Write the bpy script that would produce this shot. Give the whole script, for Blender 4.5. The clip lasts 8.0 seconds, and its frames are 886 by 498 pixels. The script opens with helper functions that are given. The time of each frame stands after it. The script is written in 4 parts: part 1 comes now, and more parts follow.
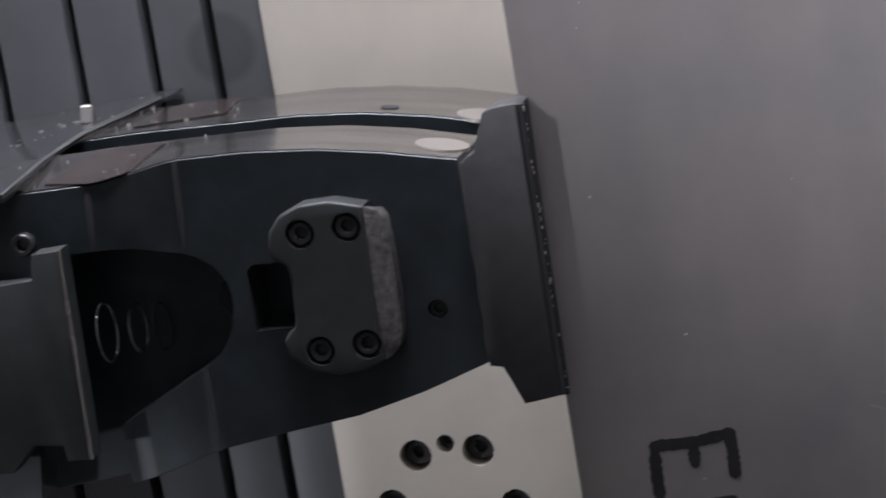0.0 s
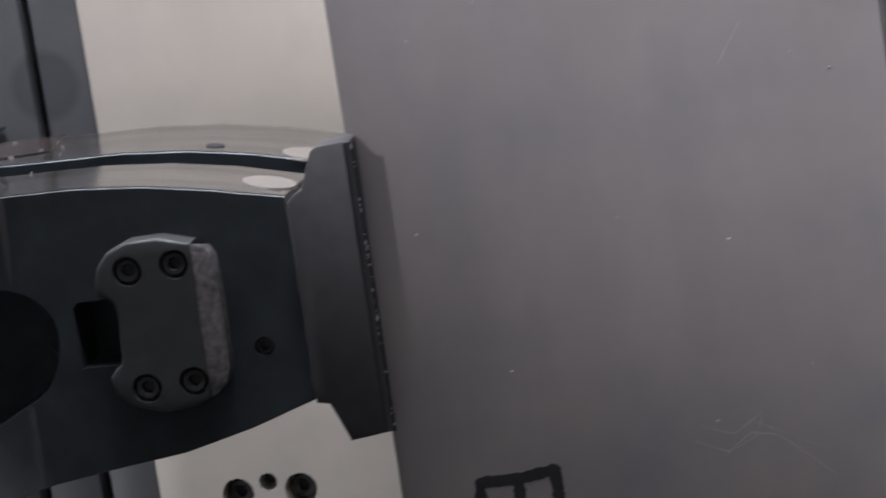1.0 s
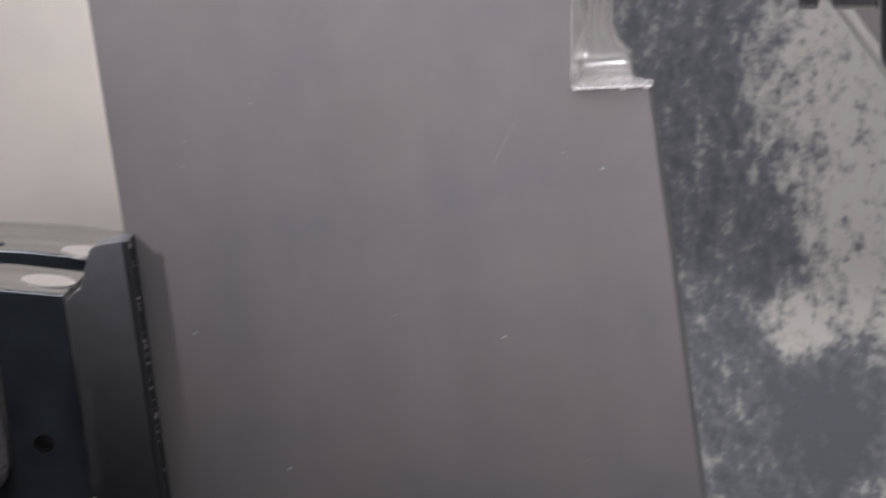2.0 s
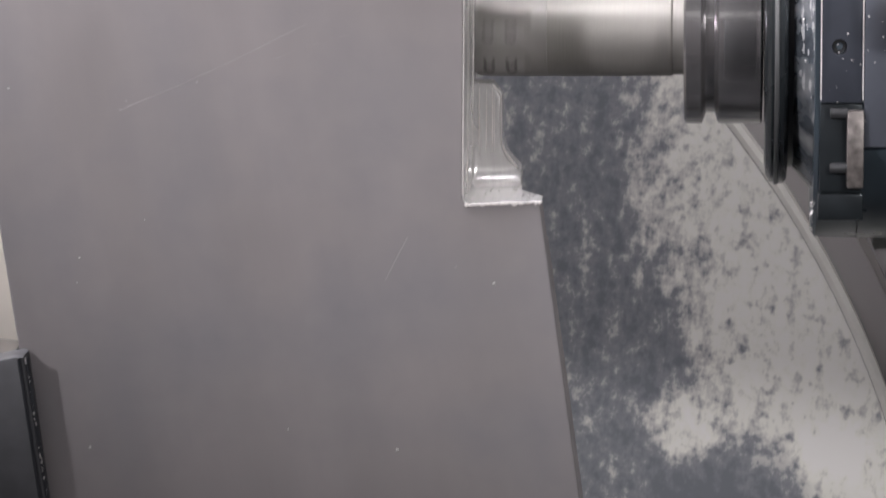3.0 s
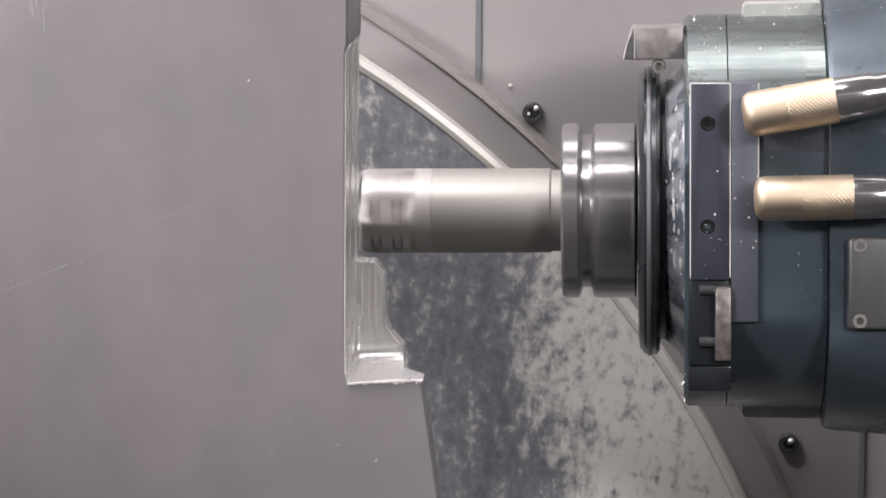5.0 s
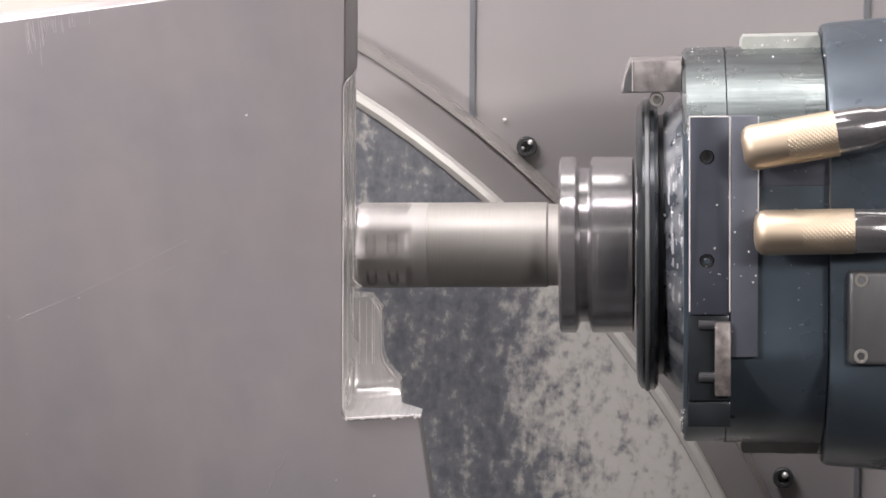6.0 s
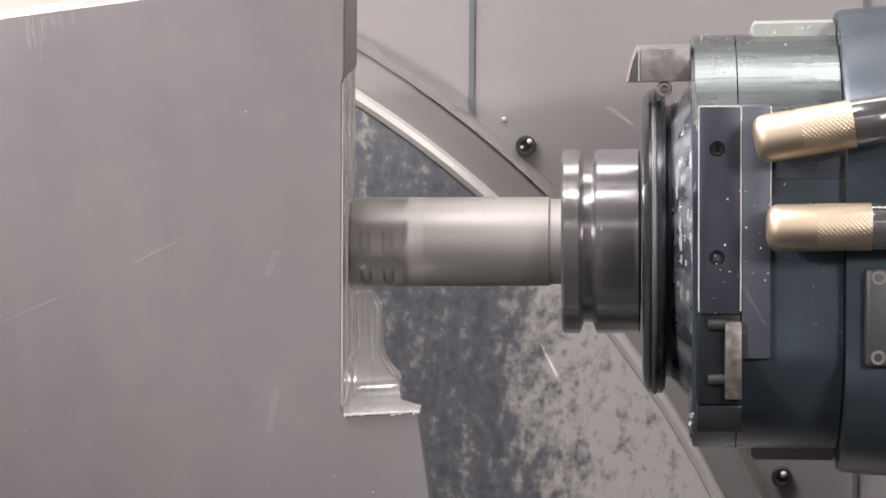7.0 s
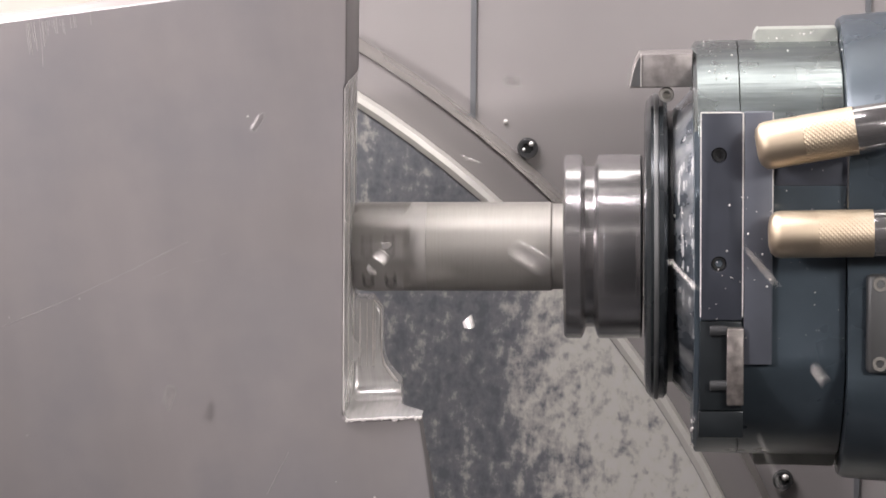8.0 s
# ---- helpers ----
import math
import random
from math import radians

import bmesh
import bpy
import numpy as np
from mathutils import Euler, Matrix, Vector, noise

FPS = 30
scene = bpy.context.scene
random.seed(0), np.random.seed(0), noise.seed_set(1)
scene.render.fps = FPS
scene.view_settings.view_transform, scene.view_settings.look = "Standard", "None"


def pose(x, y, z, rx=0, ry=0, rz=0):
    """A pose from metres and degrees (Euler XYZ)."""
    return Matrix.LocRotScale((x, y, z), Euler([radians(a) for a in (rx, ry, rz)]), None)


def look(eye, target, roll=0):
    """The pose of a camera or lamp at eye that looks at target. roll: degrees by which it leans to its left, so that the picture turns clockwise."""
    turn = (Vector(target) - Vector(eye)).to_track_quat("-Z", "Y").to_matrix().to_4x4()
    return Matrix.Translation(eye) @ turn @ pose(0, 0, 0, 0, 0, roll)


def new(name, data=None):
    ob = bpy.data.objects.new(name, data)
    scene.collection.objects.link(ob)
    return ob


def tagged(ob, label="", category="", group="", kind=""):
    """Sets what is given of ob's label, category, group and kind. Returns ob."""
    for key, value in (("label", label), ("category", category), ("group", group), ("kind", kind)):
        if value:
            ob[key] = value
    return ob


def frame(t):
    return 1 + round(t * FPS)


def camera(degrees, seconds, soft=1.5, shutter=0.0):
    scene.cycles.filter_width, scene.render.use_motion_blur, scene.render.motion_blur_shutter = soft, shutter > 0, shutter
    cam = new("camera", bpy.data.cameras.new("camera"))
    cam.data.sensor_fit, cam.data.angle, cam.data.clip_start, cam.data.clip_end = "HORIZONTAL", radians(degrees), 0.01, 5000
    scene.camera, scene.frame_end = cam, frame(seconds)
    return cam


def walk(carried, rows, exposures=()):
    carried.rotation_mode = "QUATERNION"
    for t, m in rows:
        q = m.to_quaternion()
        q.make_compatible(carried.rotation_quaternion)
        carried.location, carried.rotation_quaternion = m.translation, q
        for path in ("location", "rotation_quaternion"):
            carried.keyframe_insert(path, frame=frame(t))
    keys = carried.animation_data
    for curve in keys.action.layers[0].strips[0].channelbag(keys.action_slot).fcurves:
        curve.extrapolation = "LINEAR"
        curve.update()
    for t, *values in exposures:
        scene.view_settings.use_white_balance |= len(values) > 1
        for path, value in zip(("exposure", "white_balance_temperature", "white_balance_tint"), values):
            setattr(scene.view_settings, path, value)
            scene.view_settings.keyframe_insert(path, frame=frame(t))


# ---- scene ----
# ---- camera and its walk ----
cam = camera(14.0, 8.0, soft=1.7, shutter=0.5)
PATH = [
    (0, (0.2356, -1.1725, 1.3857), (-0.05476, 0.00920, 1.09960), -1.37),
    (0.3, (0.2351, -1.1742, 1.3862), (-0.03612, 0.01290, 1.10378), -1.13),
    (0.5, (0.2335, -1.1757, 1.3863), (-0.02290, 0.01522, 1.10610), -0.97),
    (1, (0.2267, -1.1810, 1.3833), (0.00481, 0.01899, 1.11262), -0.57),
    (1.2, (0.2267, -1.1829, 1.3853), (0.01921, 0.02074, 1.11958), -0.45),
    (1.5, (0.2271, -1.1856, 1.3899), (0.04257, 0.02293, 1.12913), -0.22),
    (1.8, (0.2278, -1.1887, 1.3908), (0.06584, 0.02514, 1.14017), 0.10),
    (2, (0.2281, -1.1915, 1.3909), (0.08167, 0.02589, 1.14825), 0.19),
    (2.2, (0.2214, -1.1948, 1.3885), (0.09356, 0.02630, 1.15403), 0.13),
    (3.3, (0.2187, -1.2044, 1.4248), (0.12335, 0.02165, 1.20097), 0.25),
    (3.5, (0.2210, -1.2068, 1.4245), (0.12841, 0.02154, 1.21199), 0.16),
    (3.8, (0.2350, -1.2054, 1.4309), (0.13649, 0.02364, 1.22513), 0.20),
    (4, (0.2405, -1.2046, 1.4343), (0.13874, 0.02454, 1.23117), 0.22),
    (4.5, (0.2332, -1.2110, 1.4324), (0.15076, 0.02177, 1.24244), 0.35),
    (5, (0.2320, -1.2123, 1.4355), (0.15995, 0.02221, 1.25294), 0.35),
    (5.2, (0.2312, -1.2122, 1.4357), (0.15961, 0.02282, 1.25673), 0.34),
    (6.3, (0.2224, -1.2107, 1.4362), (0.16086, 0.02598, 1.26505), 0.35),
    (6.5, (0.2224, -1.2107, 1.4362), (0.16086, 0.02598, 1.26505), 0.35),
    (7, (0.2240, -1.2133, 1.4317), (0.16095, 0.02370, 1.26373), 0.41),
    (7.5, (0.2229, -1.2134, 1.4308), (0.16048, 0.02387, 1.26463), 0.42),
    (8, (0.2228, -1.2103, 1.4371), (0.16012, 0.02623, 1.26512), 0.49),
]
walk(cam, [(t, look(e, g, r)) for t, e, g, r in PATH],
     exposures=[(0.0, 0.11, 6200, 11), (1.5, 0.13, 6280, 11), (3.3, 0.23, 6450, 12), (5.0, 0.25, 6580, 13), (8.0, 0.28, 6750, 13)])

# ---- world and lamps: the closed cabin of a milling machine with LED strips under its roof ----
world = bpy.data.worlds.new("cabin_world")
scene.world = world
world.use_nodes = True
world.node_tree.nodes["Background"].inputs[0].default_value = (0.55, 0.56, 0.6, 1)
world.node_tree.nodes["Background"].inputs[1].default_value = 0.03


def area(name, at, target, w, h, watts, color):
    d = bpy.data.lights.new(name, "AREA")
    d.shape, d.size, d.size_y, d.energy, d.color = "RECTANGLE", w, h, watts, color
    ob = new(name, d)
    ob.matrix_world = look(at, target)
    return ob


# roof strip first; then two added fills, for the front wall and the table
LAMPS = [((-0.37, -0.07, 1.96), (-0.3, 0.12, 1.0), 1.1, 0.07, 11.0),
         ((0.1, -1.25, 1.96), (0.1, -1.7, 1.25), 0.9, 0.1, 1.9),
         ((-0.3, 0.055, 1.96), (-0.2, 0.14, 1.0), 0.7, 0.06, 7.0)]
# a slanted panel light in the corner between roof and rear wall, over the spindle
CORNER_AT, CORNER_TO, CORNER_W, CORNER_H = (0.36, 0.178, 1.72), (0.36, 0.03, 1.48), 0.85, 0.12
for at_, to_, w_, h_, watts_ in LAMPS:
    area("cabin_and_fill_light", at_, to_, w_, h_, watts_, (1.0, 0.955, 0.99))
area("corner_light", CORNER_AT, CORNER_TO, CORNER_W, CORNER_H, 1.15, (1.0, 0.98, 0.96))
# a work lamp on the door side, aimed at the cutter
WORK_AT, WORK_TO = (-0.50, -0.80, 1.60), (0.09, 0.0, 1.325)
spot = bpy.data.lights.new("work_light", "SPOT")
spot.energy, spot.color, spot.spot_size, spot.spot_blend, spot.shadow_soft_size = 29.5, (1.0, 0.955, 0.985), radians(30), 1.0, 0.03
new("work_light", spot).matrix_world = look(WORK_AT, WORK_TO)
# its unseen twin on the other side, aimed at the spindle, added to brighten it
TWIN_AT, TWIN_TO = (0.72, -0.75, 1.62), (0.31, 0.1, 1.19)
twin = bpy.data.lights.new("twin_light", "SPOT")
twin.energy, twin.color, twin.spot_size, twin.spot_blend, twin.shadow_soft_size = 22.0, (1.0, 0.97, 0.955), radians(32), 1.0, 0.09
new("twin_light", twin).matrix_world = look(TWIN_AT, TWIN_TO)
# an added, unseen low fill spot that brightens the pale plate and jaw
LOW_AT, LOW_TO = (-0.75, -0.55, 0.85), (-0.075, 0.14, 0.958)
low = bpy.data.lights.new("low_fill", "SPOT")
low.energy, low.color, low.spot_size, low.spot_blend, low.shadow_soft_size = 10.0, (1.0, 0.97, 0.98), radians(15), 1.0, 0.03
new("low_fill", low).matrix_world = look(LOW_AT, LOW_TO)


# ---- materials ----
def mat(name, base, rough=0.5, metal=0.0, var=0.15, scale=40.0, bump=0.0, bump_scale=200.0,
        stretch=(1, 1, 1), second=None, second_scale=6.0, second_amount=0.4, rough_var=0.12, coat=0.0):
    """Base colour with fine grain, larger stains of a second colour, and a bump."""
    m = bpy.data.materials.new(name)
    m.use_nodes = True
    nt = m.node_tree
    n, link = nt.nodes, nt.links.new
    b = n["Principled BSDF"]
    b.inputs["Metallic"].default_value = metal
    b.inputs["Coat Weight"].default_value = coat
    tc = n.new("ShaderNodeTexCoord")
    mp = n.new("ShaderNodeMapping")
    mp.inputs["Scale"].default_value = stretch
    link(tc.outputs["Object"], mp.inputs[0])
    g = n.new("ShaderNodeTexNoise")
    g.inputs["Scale"].default_value, g.inputs["Detail"].default_value = scale, 6
    link(mp.outputs[0], g.inputs["Vector"])
    lo_, hi_ = [c * (1 - var) for c in base], [min(1, c * (1 + var)) for c in base]
    r1 = n.new("ShaderNodeValToRGB")
    r1.color_ramp.elements[0].position, r1.color_ramp.elements[1].position = 0.3, 0.7
    r1.color_ramp.elements[0].color, r1.color_ramp.elements[1].color = (*lo_, 1), (*hi_, 1)
    link(g.outputs["Fac"], r1.inputs[0])
    s = n.new("ShaderNodeTexNoise")
    s.inputs["Scale"].default_value, s.inputs["Detail"].default_value = second_scale, 4
    link(tc.outputs["Object"], s.inputs["Vector"])
    r2 = n.new("ShaderNodeMapRange")
    r2.inputs[1].default_value, r2.inputs[2].default_value, r2.inputs[4].default_value = 0.42, 0.72, second_amount
    link(s.outputs["Fac"], r2.inputs[0])
    mx = n.new("ShaderNodeMix")
    mx.data_type = "RGBA"
    link(r2.outputs[0], mx.inputs[0])
    link(r1.outputs[0], mx.inputs[6])
    mx.inputs[7].default_value = (*(second or [c * 0.75 for c in base]), 1)
    link(mx.outputs[2], b.inputs["Base Color"])
    rr = n.new("ShaderNodeMapRange")
    rr.inputs[1].default_value, rr.inputs[2].default_value = 0.3, 0.7
    rr.inputs[3].default_value, rr.inputs[4].default_value = max(0.03, rough - rough_var), min(1, rough + rough_var)
    link(s.outputs["Fac"], rr.inputs[0])
    link(rr.outputs[0], b.inputs["Roughness"])
    if bump:
        f = n.new("ShaderNodeTexNoise")
        f.inputs["Scale"].default_value, f.inputs["Detail"].default_value = bump_scale, 5
        link(mp.outputs[0], f.inputs["Vector"])
        bp = n.new("ShaderNodeBump")
        bp.inputs["Strength"].default_value, bp.inputs["Distance"].default_value = bump, 0.001
        link(f.outputs["Fac"], bp.inputs["Height"])
        link(bp.outputs[0], b.inputs["Normal"])
    return m


M_BLOCK = mat("mill_scale_steel", (0.31, 0.29, 0.288), 0.48, 0.35, 0.07, 34, 0.06, 240, (1, 1, 0.22),
              second=(0.225, 0.22, 0.235), second_scale=19, second_amount=0.8, rough_var=0.1)
M_MILLED = mat("bright_milled_steel", (0.82, 0.81, 0.80), 0.28, 0.6, 0.12, 150, 0.1, 260, (6, 0.4, 0.25), rough_var=0.06)
M_BURR = mat("burr_steel", (0.78, 0.75, 0.73), 0.4, 0.25, 0.1)
M_BLACK = mat("blackened_steel", (0.040, 0.050, 0.057), 0.36, 0.3, 0.3, 60, 0.03, 400, rough_var=0.1)
# its lengthwise tone streaks stand in for streaky reflections on the tops
M_TOP = mat("polished_steel", (0.27, 0.262, 0.26), 0.22, 0.9, 0.35, 110, 0.05, 250, (0.06, 1, 0.3), rough_var=0.12)
M_PAD = mat("phosphated_steel", (0.068, 0.070, 0.075), 0.55, 0.2, 0.1, 150, 0.06, 500)
M_PLATE = mat("grey_cover_steel", (0.064, 0.070, 0.073), 0.5, 0.3, 0.12, 120, 0.05, 400)
M_BEVEL = mat("sawn_bevel_steel", (0.19, 0.185, 0.187), 0.5, 0.4, 0.5, 420, 0.6, 600)
M_BOLT = mat("black_oxide_bolt", (0.085, 0.088, 0.092), 0.22, 0.6, 0.2)
M_TABLE = mat("table_grey_steel", (0.15, 0.158, 0.17), 0.42, 0.3, 0.08, 40, 0.03, 300, second=(0.12, 0.127, 0.137))
M_TRAY = mat("wet_tray_steel", (0.075, 0.079, 0.085), 0.3, 0.4, 0.3, 20, 0.1, 120, second=(0.11, 0.112, 0.115), second_scale=4)
M_KEY = mat("worn_key_steel", (0.2, 0.182, 0.172), 0.45, 0.6, 0.45, 300, 0.25, 400, second=(0.3, 0.28, 0.265), second_scale=90)
M_KEYPALE = mat("scuffed_steel", (0.27, 0.252, 0.245), 0.42, 0.6, 0.3, 220, 0.15, 400, second=(0.36, 0.345, 0.335), second_scale=70)
# near-black, carries the shade of slots, grooves and the drilled hole
M_SLOT = mat("slot_shade", (0.03, 0.033, 0.038), 0.5, 0.2, 0.2)
M_LEDGE = mat("oiled_dark_steel", (0.12, 0.125, 0.135), 0.13, 0.7, 0.1, 60, 0.02, 300, rough_var=0.05)
M_STOP = mat("worn_grey_steel", (0.34, 0.325, 0.32), 0.42, 0.7, 0.12, 180, 0.08, 300)
M_PLUG = mat("grey_plug", (0.36, 0.345, 0.325), 0.32, 0.6, 0.06)
M_IVORY = mat("ground_pale_steel", (0.66, 0.62, 0.55), 0.5, 0.15, 0.05, 25, 0.03, 300, (1, 1, 0.3), second=(0.54, 0.515, 0.47), second_scale=24, second_amount=0.6)
M_SHIM = mat("reddish_shim", (0.155, 0.13, 0.127), 0.24, 0.75, 0.15, 90, 0.03, 300)
M_WALL = mat("cabin_sheet_grey", (0.27, 0.255, 0.255), 0.45, 0.25, 0.05, 12, 0.03, 150, second=(0.31, 0.295, 0.292), second_scale=14, second_amount=0.6)
# the pale second colour is splashes and the nose's painted sheen
M_CONE = mat("splash_and_sheen_navy", (0.09, 0.105, 0.122), 0.3, 0.45, 0.4, 160, 0.08, 300, second=(0.42, 0.43, 0.435), second_scale=85, second_amount=0.9, rough_var=0.1)
M_LINE = mat("bright_edge", (0.62, 0.61, 0.57), 0.4, 0.2, 0.08)
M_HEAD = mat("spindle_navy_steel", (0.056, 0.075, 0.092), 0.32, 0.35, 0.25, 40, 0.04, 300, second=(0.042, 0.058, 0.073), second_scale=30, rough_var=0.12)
# tone streaks along x stand in for the lamp segments' reflection
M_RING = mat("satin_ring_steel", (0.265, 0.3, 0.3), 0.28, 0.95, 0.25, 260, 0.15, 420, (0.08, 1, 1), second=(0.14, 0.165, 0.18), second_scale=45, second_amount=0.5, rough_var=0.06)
M_LUG = mat("pale_housing_steel", (0.38, 0.4, 0.365), 0.45, 0.3, 0.15, 120, 0.08, 300, second=(0.29, 0.31, 0.29), second_scale=50)
M_COVER = mat("brushed_cover_steel", (0.17, 0.175, 0.178), 0.4, 0.7, 0.15, 160, 0.05, 400, (1, 1, 0.2))
M_PANEL = mat("spindle_panel", (0.055, 0.062, 0.08), 0.4, 0.4, 0.15, 60, 0.03, 300, rough_var=0.1)
M_SIDE = mat("spindle_side_panel", (0.105, 0.115, 0.14), 0.42, 0.4, 0.12, 60, 0.03, 300, rough_var=0.1)
M_STEEL = mat("turned_steel", (0.30, 0.289, 0.268), 0.5, 0.6, 0.07, 200, 0.05, 500, (8, 1, 1), second=(0.26, 0.25, 0.235), second_scale=35, rough_var=0.06)
M_HOLDER = mat("tool_holder_steel", (0.34, 0.333, 0.337), 0.18, 0.84, 0.1, 200, 0.05, 500, (8, 1, 1), rough_var=0.06)
M_CUTTER = mat("cutter_nickel", (0.34, 0.328, 0.312), 0.5, 0.5, 0.12, 120)
M_BRASS = mat("brass", (0.60, 0.505, 0.385), 0.45, 1.0, 0.08, 90, 0.05, 300, (0.4, 1, 1), second=(0.47, 0.38, 0.275), second_scale=60, rough_var=0.1)
M_RUBBER = mat("black_seal", (0.012, 0.013, 0.015), 0.35, 0.0, 0.2)
M_COLLAR = mat("black_collar_steel", (0.03, 0.036, 0.04), 0.2, 0.5, 0.2, 60, 0.02, 300)
M_CHROME = mat("bright_chrome", (0.7, 0.69, 0.68), 0.15, 1.0, 0.05)
M_CHIP = mat("fresh_chip", (0.8, 0.78, 0.76), 0.35, 0.7, 0.1)
M_INK = mat("marker_ink", (0.02, 0.021, 0.024), 0.6, 0.0, 0.3, 200)
M_SCRATCH = mat("scratch_bright", (0.42, 0.4, 0.395), 0.45, 0.5, 0.1)
M_FOAM = mat("splash_and_sheen_pale", (0.36, 0.365, 0.37), 0.5, 0.0, 0.25, 700)
M_PANELGLOW = bpy.data.materials.new("panel_diffuser")
M_PANELGLOW.use_nodes = True
M_PANELGLOW.node_tree.nodes["Principled BSDF"].inputs["Emission Color"].default_value = (1, 0.98, 0.95, 1)
M_PANELGLOW.node_tree.nodes["Principled BSDF"].inputs["Emission Strength"].default_value = 0.5
M_LED = bpy.data.materials.new("led_diffuser")
M_LED.use_nodes = True
M_LED.node_tree.nodes["Principled BSDF"].inputs["Emission Color"].default_value = (1, 0.97, 0.94, 1)
M_LED.node_tree.nodes["Principled BSDF"].inputs["Emission Strength"].default_value = 2.5


def mottled():
    """Sheet steel under dried, smeared coolant: dark wet streaks between pale flaky ones, and two painted lamp
    reflections.
    """
    m = mat("coolant_smeared_steel", (0.12, 0.13, 0.145), 0.42, 0.3, 0.2, 60, 0.1, 200, rough_var=0.1)
    nt = m.node_tree
    n, link = nt.nodes, nt.links.new
    b = n["Principled BSDF"]

    def math_(op, x, y, z=None):
        k = n.new("ShaderNodeMath")
        k.operation = op
        for i, v in enumerate((x, y, z)):
            if v is None:
                continue
            if isinstance(v, (int, float)):
                k.inputs[i].default_value = v
            else:
                link(v, k.inputs[i])
        return k.outputs[0]

    def tex(scale, detail, rough=0.6, stretch=(1, 1, 1)):
        mp = n.new("ShaderNodeMapping")
        mp.inputs["Rotation"].default_value, mp.inputs["Scale"].default_value = (0, radians(-11), 0), stretch
        link(tc.outputs["Object"], mp.inputs[0])
        k = n.new("ShaderNodeTexNoise")
        k.inputs["Scale"].default_value, k.inputs["Detail"].default_value, k.inputs["Roughness"].default_value = scale, detail, rough
        link(mp.outputs[0], k.inputs["Vector"])
        return k.outputs["Fac"]
    tc = n.new("ShaderNodeTexCoord")
    sep = n.new("ShaderNodeSeparateXYZ")
    link(tc.outputs["Object"], sep.inputs[0])
    across = math_("MULTIPLY_ADD", sep.outputs["Z"], 0.2, sep.outputs["X"])
    big = tex(26, 2, 0.5, (1, 1, 0.4))
    across = math_("MULTIPLY_ADD", big, 0.05, math_("SUBTRACT", across, 0.025))
    band = n.new("ShaderNodeValToRGB")
    e = band.color_ramp.elements
    e[0].position, e[0].color = 0.24, (0.5, 0.5, 0.5, 1)
    e[1].position, e[1].color = 0.45, (0.66, 0.66, 0.66, 1)
    for p, v in ((0.262, 0.5), (0.28, 0.4), (0.318, 0.36), (0.334, 0.66), (0.352, 0.84), (0.385, 0.88), (0.41, 0.78)):
        k = e.new(p)
        k.color = (v, v, v, 1)
    link(across, band.inputs[0])
    fine = tex(120, 6, 0.66, (1.1, 1, 0.6))
    spots = tex(260, 3, 0.55)
    pale = math_("ADD", band.outputs[0], math_("MULTIPLY", math_("SUBTRACT", fine, 0.5), 1.45))
    pale = math_("ADD", pale, math_("MULTIPLY", math_("SUBTRACT", spots, 0.5), 0.65))
    # sparse dark flecks where the dried film has come off
    fleck = n.new("ShaderNodeMapRange")
    fleck.inputs[1].default_value, fleck.inputs[2].default_value, fleck.inputs[4].default_value = 0.54, 0.76, 0.3
    link(tex(190, 2, 0.5, (1, 1, 0.8)), fleck.inputs[0])
    pale = math_("SUBTRACT", math_("MINIMUM", pale, 0.93), fleck.outputs[0])
    # one dark area, then two blurred lamp reflections painted as pale spots
    for x, z, s, pull in ((0.226, 1.053, 0.036, -0.5), (0.2017, 1.0856, 0.015, 0.6), (0.2602, 1.0777, 0.013, 0.6)):
        d = n.new("ShaderNodeVectorMath")
        d.operation = "DISTANCE"
        link(tc.outputs["Object"], d.inputs[0])
        d.inputs[1].default_value = (x + 0.095, 0, z - 0.959)
        r = n.new("ShaderNodeMapRange")
        r.interpolation_type = "SMOOTHSTEP"
        r.inputs[1].default_value, r.inputs[2].default_value, r.inputs[3].default_value, r.inputs[4].default_value = s * 0.1, s * 1.35, pull, 0.0
        link(math_("ADD", d.outputs["Value"], math_("MULTIPLY", math_("SUBTRACT", big, 0.5), 0.02)), r.inputs[0])
        pale = math_("ADD", pale, r.outputs[0])
    rp = n.new("ShaderNodeValToRGB")
    e = rp.color_ramp.elements
    e[0].position, e[0].color = 0.15, (0.17, 0.183, 0.203, 1)
    e[1].position, e[1].color = 0.8, (0.77, 0.765, 0.70, 1)
    k = e.new(0.45)
    k.color = (0.25, 0.26, 0.28, 1)
    k = e.new(0.6)
    k.color = (0.5, 0.495, 0.48, 1)
    k = e.new(1.0)
    k.color = (0.8, 0.79, 0.76, 1)
    link(pale, rp.inputs[0])
    link(rp.outputs[0], b.inputs["Base Color"])
    return m


M_MOTTLE = mottled()


